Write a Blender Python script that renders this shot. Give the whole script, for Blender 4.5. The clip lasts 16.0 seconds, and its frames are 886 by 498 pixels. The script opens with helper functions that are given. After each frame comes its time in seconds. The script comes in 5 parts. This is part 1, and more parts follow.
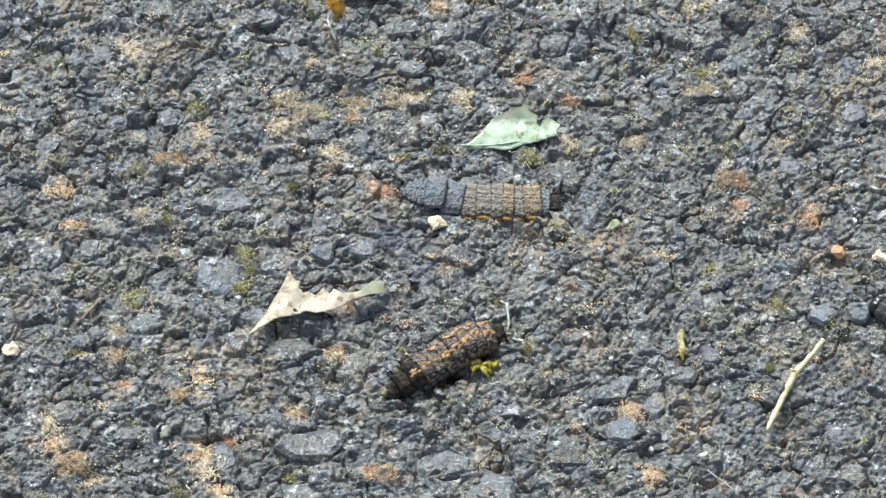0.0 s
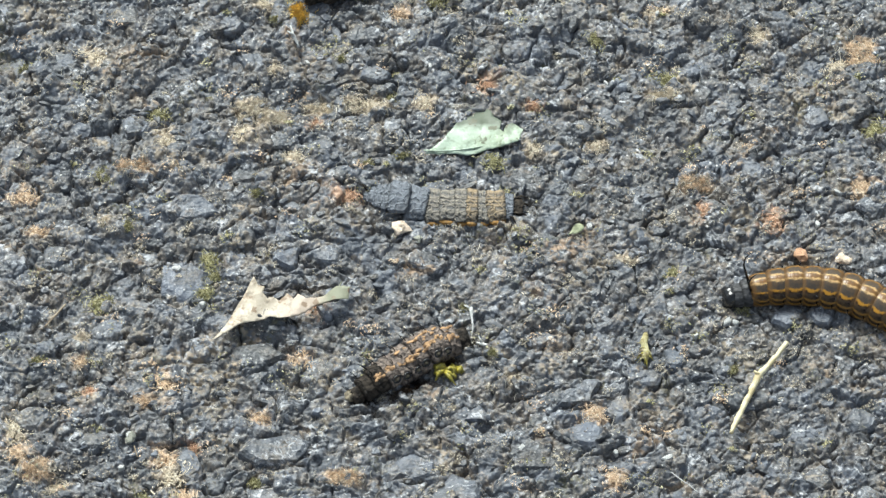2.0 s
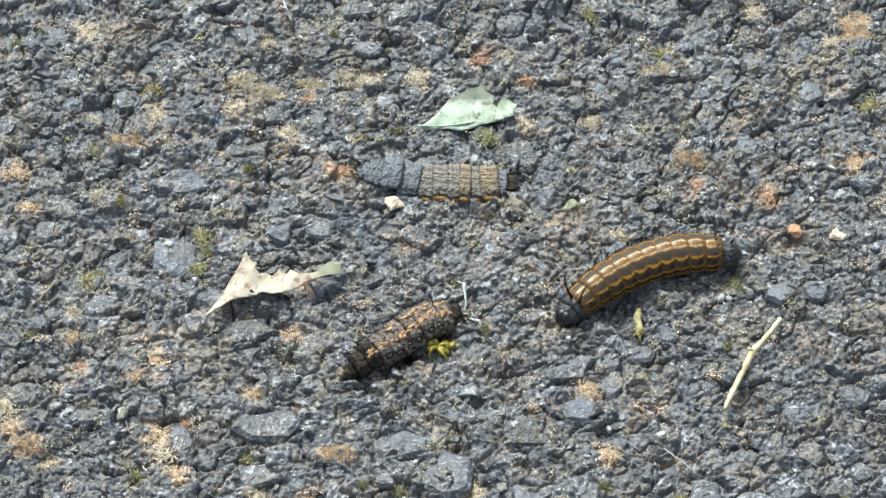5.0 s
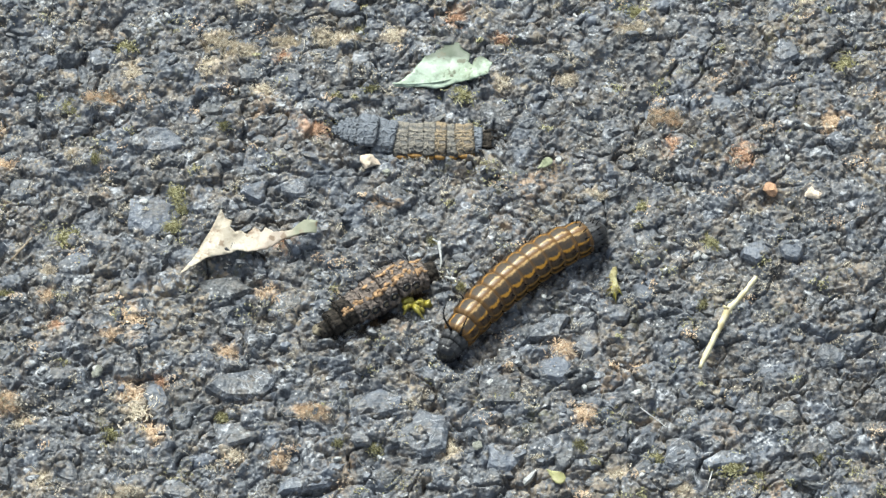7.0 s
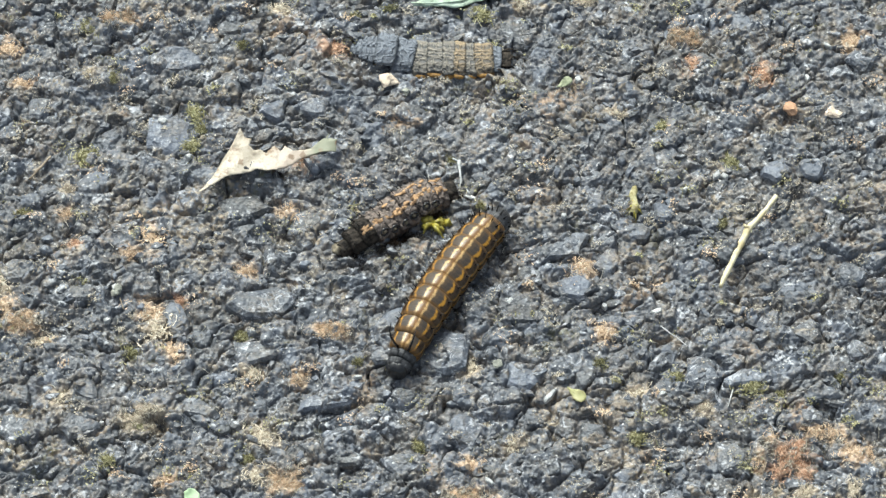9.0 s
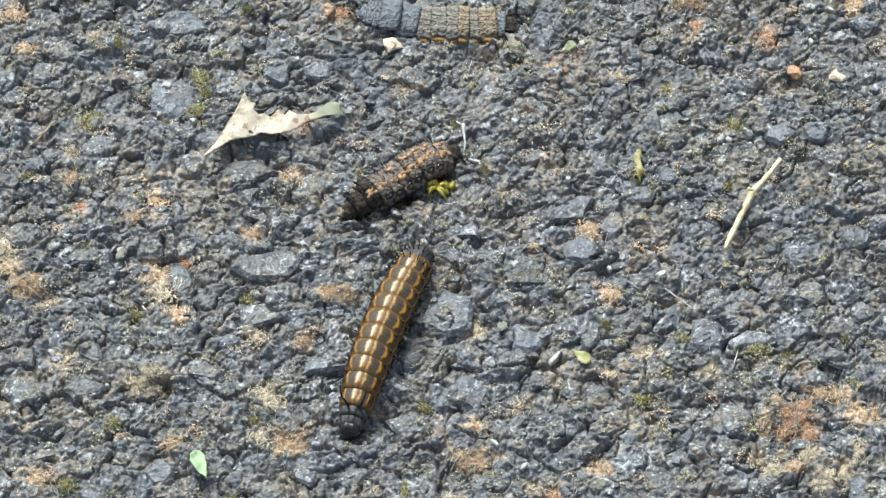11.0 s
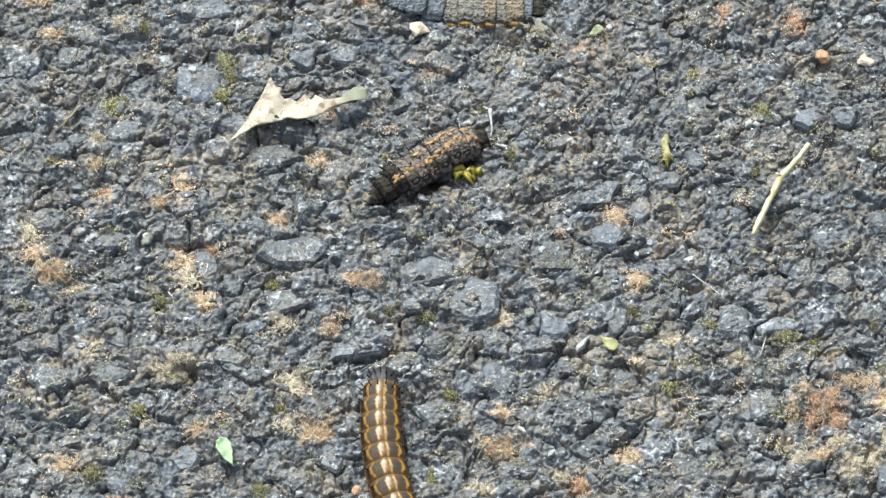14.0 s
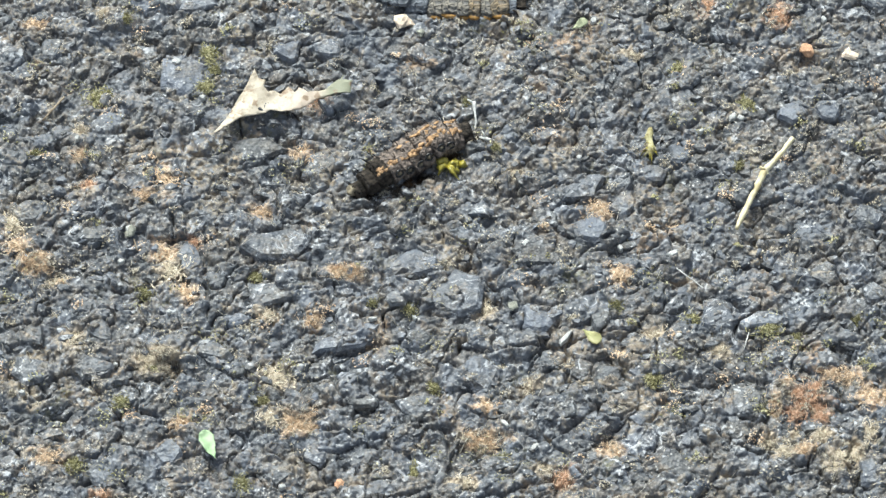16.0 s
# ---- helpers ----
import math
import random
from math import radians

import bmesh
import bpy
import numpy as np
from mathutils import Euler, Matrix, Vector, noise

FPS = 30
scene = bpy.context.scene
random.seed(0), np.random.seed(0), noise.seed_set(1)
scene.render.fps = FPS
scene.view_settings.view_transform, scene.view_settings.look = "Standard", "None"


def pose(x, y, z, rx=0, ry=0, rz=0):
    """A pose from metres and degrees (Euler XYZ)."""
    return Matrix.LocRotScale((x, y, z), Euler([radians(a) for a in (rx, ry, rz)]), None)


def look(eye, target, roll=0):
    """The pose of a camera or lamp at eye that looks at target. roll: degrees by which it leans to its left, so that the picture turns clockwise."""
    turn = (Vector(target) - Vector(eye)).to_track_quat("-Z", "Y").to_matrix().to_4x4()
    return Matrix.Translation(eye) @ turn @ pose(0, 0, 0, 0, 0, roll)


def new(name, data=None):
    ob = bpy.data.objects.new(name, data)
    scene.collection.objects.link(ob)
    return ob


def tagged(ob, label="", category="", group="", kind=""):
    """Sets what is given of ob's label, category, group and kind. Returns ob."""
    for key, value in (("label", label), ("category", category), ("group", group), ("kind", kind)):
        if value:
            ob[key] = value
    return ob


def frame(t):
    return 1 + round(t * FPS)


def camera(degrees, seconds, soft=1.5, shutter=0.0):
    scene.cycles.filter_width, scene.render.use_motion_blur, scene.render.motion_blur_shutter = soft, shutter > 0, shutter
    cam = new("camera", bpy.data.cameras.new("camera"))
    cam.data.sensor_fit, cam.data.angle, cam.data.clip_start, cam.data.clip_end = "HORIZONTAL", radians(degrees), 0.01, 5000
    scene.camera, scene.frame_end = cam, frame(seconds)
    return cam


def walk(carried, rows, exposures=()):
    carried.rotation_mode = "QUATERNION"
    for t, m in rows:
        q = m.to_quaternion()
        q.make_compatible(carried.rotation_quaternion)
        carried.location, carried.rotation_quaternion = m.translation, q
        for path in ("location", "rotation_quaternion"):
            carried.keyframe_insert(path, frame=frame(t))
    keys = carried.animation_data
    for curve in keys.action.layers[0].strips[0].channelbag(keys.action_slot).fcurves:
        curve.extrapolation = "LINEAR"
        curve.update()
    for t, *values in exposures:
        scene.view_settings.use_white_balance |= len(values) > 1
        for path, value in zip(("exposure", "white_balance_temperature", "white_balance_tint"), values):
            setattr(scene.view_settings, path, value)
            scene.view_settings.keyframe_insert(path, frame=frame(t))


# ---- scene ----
cam = camera(12, 16.0, soft=1.45)
walk(cam, [
    (0, pose(0.00922, -0.44994, 0.66310, 33.830, 0.366, 0.501)),
    (0.5, pose(0.01002, -0.45147, 0.66273, 33.801, 0.357, 0.315)),
    (1, pose(0.01108, -0.45362, 0.66068, 33.975, 0.331, 0.371)),
    (1.5, pose(0.01325, -0.45098, 0.66312, 33.739, 0.286, 0.356)),
    (2, pose(0.01076, -0.45374, 0.66192, 34.168, 0.210, 0.049)),
    (2.5, pose(0.01181, -0.45141, 0.66144, 34.191, 0.297, 0.013)),
    (3, pose(0.01042, -0.45163, 0.66036, 34.218, 0.208, 0.281)),
    (3.5, pose(0.00990, -0.45146, 0.65971, 33.994, 0.243, -0.049)),
    (4, pose(0.01164, -0.45221, 0.66035, 33.989, 0.205, -0.003)),
    (6.3, pose(0.01167, -0.45166, 0.65952, 33.540, -0.093, 0.031)),
    (6.5, pose(0.01129, -0.45392, 0.65838, 33.582, -0.149, -0.155)),
    (7, pose(0.01043, -0.45094, 0.65977, 33.186, -0.232, -0.107)),
    (7.5, pose(0.00984, -0.44990, 0.65940, 33.050, -0.201, 0.017)),
    (8, pose(0.00920, -0.45027, 0.65799, 32.801, -0.140, 0.059)),
    (8.5, pose(0.00930, -0.45273, 0.65742, 32.576, -0.088, -0.081)),
    (8.7, pose(0.00680, -0.45392, 0.65656, 32.513, -0.269, -0.114)),
    (10.8, pose(0.00413, -0.46006, 0.65181, 32.615, -0.301, -0.286)),
    (11, pose(0.00342, -0.46150, 0.65187, 32.551, -0.355, -0.259)),
    (11.5, pose(0.00466, -0.45774, 0.65352, 32.401, -0.144, -0.372)),
    (12, pose(0.00394, -0.45831, 0.65264, 32.448, -0.171, -0.258)),
    (12.5, pose(0.00541, -0.45997, 0.65188, 32.354, 0.087, 0.051)),
    (13, pose(0.00351, -0.45734, 0.65169, 32.020, -0.125, -0.092)),
    (13.5, pose(0.00515, -0.45512, 0.65258, 31.683, 0.043, -0.060)),
    (14, pose(0.00300, -0.45688, 0.65144, 32.082, -0.082, -0.072)),
    (14.5, pose(0.00388, -0.45679, 0.65211, 32.062, -0.025, -0.021)),
    (15, pose(0.00703, -0.45669, 0.65231, 31.954, 0.110, 0.062)),
    (15.5, pose(0.00393, -0.45676, 0.65202, 31.899, -0.262, -0.166)),
    (16, pose(0.00346, -0.45501, 0.65196, 31.849, -0.319, -0.050)),
], exposures=[(t, stops, 6190, 0) for t, stops in ((0, 1.0), (8.5, 1.06), (10.8, 1.04), (11.5, 1.0), (12, 0.95), (12.5, 0.87), (13, 0.96), (13.5, 1.04), (14, 1.10), (16, 1.11))])

# ---- sky and light: bright overcast, the light falling from the far side ----
world = bpy.data.worlds.new("overcast")
scene.world = world
world.use_nodes = True
wn = world.node_tree
sky = wn.nodes.new("ShaderNodeTexSky")
sky.sky_type, sky.sun_disc = "NISHITA", False
sky.sun_elevation, sky.sun_rotation = radians(50), radians(-23)
sky.dust_density, sky.air_density = 4.0, 0.8
veil = wn.nodes.new("ShaderNodeHueSaturation")
veil.inputs["Saturation"].default_value = 0.5
wn.links.new(sky.outputs["Color"], veil.inputs["Color"])
wn.links.new(veil.outputs["Color"], wn.nodes["Background"].inputs["Color"])
wn.nodes["Background"].inputs["Strength"].default_value = 0.099
sun_data = bpy.data.lights.new("sun", "SUN")
sun_data.energy, sun_data.angle, sun_data.color = 2.4, radians(16), (1.0, 0.97, 0.93)
sun = new("sun", sun_data)
sun.matrix_world = look((-0.42, 1.0, 1.32), (0, 0, 0))

MM = 0.001


# ---- materials ----
class Nodes:
    """A small helper for wiring one material."""

    def __init__(self, name):
        self.mat = bpy.data.materials.new(name)
        self.mat.use_nodes = True
        self.tree = self.mat.node_tree
        self.bsdf = self.tree.nodes["Principled BSDF"]
        self.place = self.add("ShaderNodeTexCoord").outputs["Object"]

    def add(self, kind, **values):
        node = self.tree.nodes.new(kind)
        for key, value in values.items():
            node.inputs[key.replace("_", " ")].default_value = value
        return node

    def link(self, a, b):
        self.tree.links.new(a, b)

    def world_place(self):
        self.place = self.add("ShaderNodeNewGeometry").outputs["Position"]

    def noise(self, scale, detail=4.0, rough=0.55, distort=0.0):
        node = self.add("ShaderNodeTexNoise", Scale=scale, Detail=detail, Roughness=rough, Distortion=distort)
        self.link(self.place, node.inputs["Vector"])
        return node.outputs["Fac"]

    def cells(self, scale, out="Distance"):
        node = self.add("ShaderNodeTexVoronoi", Scale=scale)
        self.link(self.place, node.inputs["Vector"])
        return node.outputs[out]

    def ramp(self, fac, *stops):
        node = self.add("ShaderNodeValToRGB")
        bar = node.color_ramp.elements
        while len(bar) < len(stops):
            bar.new(0.5)
        for el, (pos, col) in zip(bar, stops):
            el.position = pos
            el.color = (*col, 1) if not isinstance(col, (int, float)) else (col, col, col, 1)
        self.link(fac, node.inputs["Fac"])
        return node.outputs["Color"]

    def mix(self, fac, a, b, how="MIX"):
        node = self.tree.nodes.new("ShaderNodeMix")
        node.data_type, node.blend_type = "RGBA", how
        for sock, value in ((node.inputs[0], fac), (node.inputs[6], a), (node.inputs[7], b)):
            if isinstance(value, bpy.types.NodeSocket):
                self.link(value, sock)
            elif isinstance(value, (int, float)):
                sock.default_value = value
            else:
                sock.default_value = (*value, 1)
        return node.outputs[2]

    def math(self, how, a, b=0.0, c=0.0):
        node = self.tree.nodes.new("ShaderNodeMath")
        node.operation = how
        for sock, value in zip(node.inputs, (a, b, c)):
            if isinstance(value, bpy.types.NodeSocket):
                self.link(value, sock)
            else:
                sock.default_value = value
        return node.outputs[0]

    def bump(self, *layers):
        """Layers of (height, strength, distance in metres), one over the other."""
        last = None
        for height, strength, depth in layers:
            node = self.add("ShaderNodeBump", Strength=strength, Distance=depth)
            self.link(height, node.inputs["Height"])
            if last:
                self.link(last, node.inputs["Normal"])
            last = node.outputs["Normal"]
        self.link(last, self.bsdf.inputs["Normal"])

    def done(self, colour, rough, spec=0.5):
        for value, name in ((colour, "Base Color"), (rough, "Roughness")):
            if isinstance(value, bpy.types.NodeSocket):
                self.link(value, self.bsdf.inputs[name])
            elif isinstance(value, (int, float)):
                self.bsdf.inputs[name].default_value = value
            else:
                self.bsdf.inputs[name].default_value = (*value, 1)
        self.bsdf.inputs["Specular IOR Level"].default_value = spec
        return self.mat


GREY_DARK, GREY_MID, GREY_PALE = (0.028, 0.031, 0.036), (0.072, 0.077, 0.086), (0.125, 0.130, 0.140)
STRAW, OCHRE, RUST = (0.39, 0.325, 0.235), (0.40, 0.28, 0.185), (0.37, 0.215, 0.135)


def stone_look(n, tone):
    """Bitumen-worn grey stone with pale scuffs, dusty specks and a few bright mineral grains; scuffs and grains double
    as painted glints.
    """
    base = n.ramp(tone, (0.0, (0.042, 0.045, 0.050)), (0.45, (0.080, 0.088, 0.103)), (0.8, (0.114, 0.128, 0.156)), (1.0, (0.150, 0.170, 0.209)))
    col = n.mix(n.ramp(n.noise(300, 3, 0.5), (0.36, 0.0), (0.58, 1.0)), n.mix(0.5, base, GREY_DARK), base)
    col = n.mix(n.ramp(n.noise(1150, 2, 0.5), (0.50, 0.0), (0.70, 0.38)), col, (0.22, 0.225, 0.235))
    col = n.mix(n.ramp(n.noise(800, 2, 0.5), (0.30, 0.55), (0.44, 0.0)), col, (0.020, 0.020, 0.021))
    col = n.mix(n.ramp(n.noise(2300, 1, 0.5), (0.35, 0.0), (0.75, 0.3)), col, (0.20, 0.20, 0.195))
    dust = n.math("MULTIPLY", n.ramp(n.noise(150, 3, 0.55, 0.6), (0.56, 0.0), (0.70, 0.8)), n.ramp(n.noise(1300, 2, 0.5), (0.42, 0.0), (0.60, 0.9)))
    col = n.mix(dust, col, n.ramp(n.noise(90, 2), (0.4, STRAW), (0.6, (0.29, 0.225, 0.165))))
    # mineral grains and pale scuffs, which also paint bright glints into the colour
    speck_glint = n.math("MULTIPLY", n.ramp(n.cells(900), (0.12, 1.0), (0.24, 0.0)), n.ramp(n.noise(320, 2), (0.47, 0.0), (0.56, 0.9)))
    scuff_glint = n.math("MULTIPLY", n.ramp(n.noise(520, 2, 0.5, 1.5), (0.56, 0.0), (0.65, 0.9)), n.ramp(n.noise(140, 2), (0.45, 0.0), (0.56, 1.0)))
    col = n.mix(scuff_glint, col, (0.42, 0.43, 0.45))
    return n.mix(speck_glint, col, (0.54, 0.53, 0.51))


def make_asphalt():
    n = Nodes("worn_asphalt_binder")
    n.world_place()
    tone = n.add("ShaderNodeAttribute")
    tone.attribute_name = "tone"
    col = stone_look(n, tone.outputs["Fac"])
    dirt = n.math("MULTIPLY", n.ramp(n.noise(85, 3, 0.55, 0.8), (0.56, 0.0), (0.64, 1.0)), n.ramp(n.noise(900, 2, 0.5), (0.42, 0.0), (0.58, 0.9)))
    earth = n.ramp(n.noise(50, 3), (0.35, STRAW), (0.52, (0.24, 0.195, 0.145)), (0.68, OCHRE))
    col = n.mix(dirt, col, earth)
    green = n.math("MULTIPLY", n.ramp(n.noise(110, 3, 0.55, 0.5), (0.62, 0.0), (0.70, 1.0)), n.ramp(n.noise(1100, 2, 0.5), (0.44, 0.0), (0.58, 0.8)))
    col = n.mix(green, col, (0.105, 0.100, 0.055))
    soil, hue = n.add("ShaderNodeAttribute"), n.add("ShaderNodeAttribute")
    soil.attribute_name, hue.attribute_name = "soil", "hue"
    stain = n.ramp(n.math("ADD", soil.outputs["Fac"], n.math("MULTIPLY", n.math("SUBTRACT", n.noise(330, 4, 0.62, 0.8), 0.5), 2.8)), (0.34, 0.0), (0.80, 0.88))
    brown = n.ramp(hue.outputs["Fac"], (0.0, (0.29, 0.235, 0.165)), (0.5, (0.33, 0.215, 0.130)), (1.0, (0.30, 0.165, 0.098)))
    pale = n.ramp(hue.outputs["Fac"], (0.0, (0.56, 0.48, 0.36)), (0.5, (0.60, 0.46, 0.32)), (1.0, (0.50, 0.325, 0.215)))
    col = n.mix(stain, col, n.mix(n.ramp(n.noise(1500, 3, 0.6), (0.40, 0.0), (0.62, 1.0)), brown, pale))
    loam = n.math("MULTIPLY", n.ramp(n.noise(170, 3, 0.6, 0.7), (0.43, 0.0), (0.60, 0.85)), n.ramp(n.noise(700, 3, 0.6), (0.40, 0.25), (0.62, 1.0)))
    col = n.mix(loam, col, n.ramp(n.noise(1700, 2, 0.6), (0.38, (0.062, 0.051, 0.042)), (0.55, (0.135, 0.115, 0.094)), (0.68, (0.36, 0.315, 0.255))))
    n.bump((n.cells(560), 0.45, 0.0008), (n.noise(700, 2, 0.6), 0.6, 0.0008))
    return n.done(col, n.ramp(n.noise(600, 2), (0.3, 0.40), (0.7, 0.66)), 0.45)


def make_stone(name, island, clean=False):
    n = Nodes(name)
    tone = n.add("ShaderNodeNewGeometry").outputs["Random Per Island"] if island else n.add("ShaderNodeObjectInfo").outputs["Random"]
    n.world_place()
    col = stone_look(n, tone)
    if clean:
        blue = n.ramp(tone, (0.0, (0.076, 0.089, 0.115)), (1.0, (0.120, 0.138, 0.176)))
        col = n.mix(n.ramp(n.noise(420, 2), (0.30, 0.70), (0.66, 0.25)), col, blue)
        streak = n.math("MULTIPLY", n.ramp(n.noise(230, 3, 0.55, 1.6), (0.478, 0.0), (0.50, 0.85), (0.522, 0.0)), n.ramp(n.noise(150, 2), (0.50, 0.0), (0.58, 1.0)))
        col = n.mix(streak, col, (0.42, 0.43, 0.45))
    grime = n.math("MULTIPLY", n.ramp(n.noise(240, 3, 0.6, 0.8), (0.46, 0.0), (0.64, 0.8)), n.ramp(n.noise(900, 3, 0.6), (0.40, 0.2), (0.60, 1.0)))
    col = n.mix(grime, col, n.ramp(n.noise(1500, 2, 0.6), (0.38, (0.052, 0.046, 0.041)), (0.58, (0.120, 0.108, 0.094)), (0.70, (0.30, 0.27, 0.225))))
    n.bump((n.noise(300, 3, 0.6), 0.55, 0.0019), (n.noise(900, 2, 0.6), 0.55, 0.0009))
    return n.done(col, n.ramp(n.noise(500, 2), (0.3, 0.42), (0.7, 0.64)), 0.5)


def make_crumb(name, dark, mid, pale):
    n = Nodes(name)
    rnd = n.add("ShaderNodeNewGeometry").outputs["Random Per Island"]
    n.world_place()
    col = n.ramp(rnd, (0.0, dark), (0.45, mid), (1.0, pale))
    col = n.mix(n.ramp(n.noise(1500, 2), (0.45, 0.0), (0.75, 0.35)), col, dark)
    n.bump((n.noise(2500, 4), 0.6, 0.0001))
    return n.done(col, 0.9, 0.2)


def make_plain(name, colour, other, scale=900, rough=0.6, spec=0.4, depth=0.00012):
    n = Nodes(name)
    col = n.mix(n.ramp(n.noise(scale, 2, 0.5), (0.38, 0.0), (0.66, 1.0)), colour, other)
    n.bump((n.noise(scale * 1.6, 2, 0.5), 0.6, depth))
    return n.done(col, rough, spec)


def make_leaf(name, face, stain, spots, tip=None, shade=None):
    n = Nodes(name)
    col = n.mix(n.ramp(n.noise(260, 5, 0.6), (0.42, 0.0), (0.66, 1.0)), face, stain)
    col = n.mix(n.ramp(n.noise(1000, 2, 0.5), (0.50, 0.0), (0.72, 0.6)), col, tuple(min(1.0, 1.45 * c) for c in face))
    col = n.mix(n.ramp(n.noise(750, 2, 0.5), (0.30, 0.6), (0.45, 0.0)), col, tuple(0.55 * c for c in stain))
    if tip:
        xyz = n.add("ShaderNodeSeparateXYZ")
        n.link(n.place, xyz.inputs[0])
        col = n.mix(n.ramp(n.math("MULTIPLY_ADD", xyz.outputs[0], 90.0, 0.02), (0.0, 0.0), (0.30, 0.55)), col, (0.50, 0.40, 0.33))
        col = n.mix(n.ramp(n.math("MULTIPLY_ADD", xyz.outputs[0], 120.0, -0.5), (0.22, 0.0), (0.58, 0.95)), col, tip)
    if shade:
        xyz = n.add("ShaderNodeSeparateXYZ")
        n.link(n.place, xyz.inputs[0])
        fade = n.math("MULTIPLY_ADD", n.noise(300, 2), 0.5, n.math("MULTIPLY", xyz.outputs[1], 150.0))
        col = n.mix(n.ramp(fade, (0.20, 0.0), (0.55, 0.92)), col, shade)
    col = n.mix(n.ramp(n.noise(520, 2, 0.5), (0.61, 0.0), (0.67, 0.9)), col, spots)
    veins = n.ramp(n.cells(450), (0.0, 0.0), (0.5, 1.0))
    n.bump((veins, 0.25, 0.0002), (n.noise(1800, 4), 0.4, 0.0001))
    n.bsdf.inputs["Subsurface Weight"].default_value = 0.0
    return n.done(col, 0.55, 0.4)


def make_striped(name, line, pale, skin, dirt, worn, mid=None, flank=None):
    """Caterpillar skin: dark ground with thin scalloped lengthwise lines; the segment's axis is x, its back is +z. worn: 0 fresh to 1 dried."""
    n = Nodes(name)
    xyz = n.add("ShaderNodeSeparateXYZ")
    n.link(n.place, xyz.inputs[0])
    angle = n.math("ABSOLUTE", n.math("ARCTAN2", xyz.outputs[1], xyz.outputs[2]))
    along_x = n.math("ABSOLUTE", n.math("MULTIPLY", xyz.outputs[0], 600.0))
    wave = n.math("MULTIPLY", n.math("POWER", along_x, 2.0), n.math("MULTIPLY", n.math("ADD", angle, 0.22), 0.13))
    wob = n.math("MULTIPLY", n.math("SUBTRACT", n.noise(900 - 450 * worn, 4), 0.5), 0.34 + 0.65 * worn)
    turn = n.math("DIVIDE", n.math("ADD", n.math("ADD", angle, wave), wob), math.pi)
    soft = tuple(0.5 * (a + b) for a, b in zip(line, skin))
    mid, flank = mid or soft, flank or skin
    stripes = n.ramp(turn, (0.0, mid), (0.036, mid), (0.056, pale), (0.074, pale), (0.102, skin), (0.232, skin), (0.254, line), (0.270, line), (0.294, flank),
                     (0.400, flank), (0.422, soft), (0.450, line), (0.478, flank), (0.540, flank), (0.565, line), (0.595, soft), (0.62, skin), (0.70, soft), (0.78, skin))
    crease = n.ramp(along_x, (0.60, 0.0), (0.98, 0.65)) if worn else n.ramp(along_x, (0.62, 0.0), (0.90, 0.72))
    col = n.mix(crease, stripes, (0.120, 0.060, 0.016) if not worn else (0.022, 0.020, 0.018))
    col = n.mix(n.ramp(n.noise(1300, 2, 0.5), (0.44, 0.0), (0.60, 0.55 + 0.25 * worn)), col, dirt)
    folds = n.ramp(n.math("ABSOLUTE", n.math("SINE", n.math("MULTIPLY_ADD", n.noise(350, 2), 4.0 * worn, n.math("MULTIPLY", xyz.outputs[0], 3800.0 - 1700.0 * worn)))), (0.0, 0.0), (0.6, 1.0))
    if worn > 0.5:
        col = n.mix(n.math("MULTIPLY", folds, n.ramp(n.noise(500, 2), (0.45, 0.0), (0.66, 0.6 if worn > 0.95 else 0.3))), col, tuple(0.6 * a + 0.55 * b for a, b in zip(pale, skin)))
    n.bump((folds, 0.12 + 0.2 * worn, 0.00020 + 0.0002 * worn), (n.noise(1300, 2, 0.5), 0.35 + 0.6 * worn, 0.00012 + 0.0007 * worn))
    return n.done(col, 0.32 + 0.40 * worn, 0.28 - 0.11 * worn)


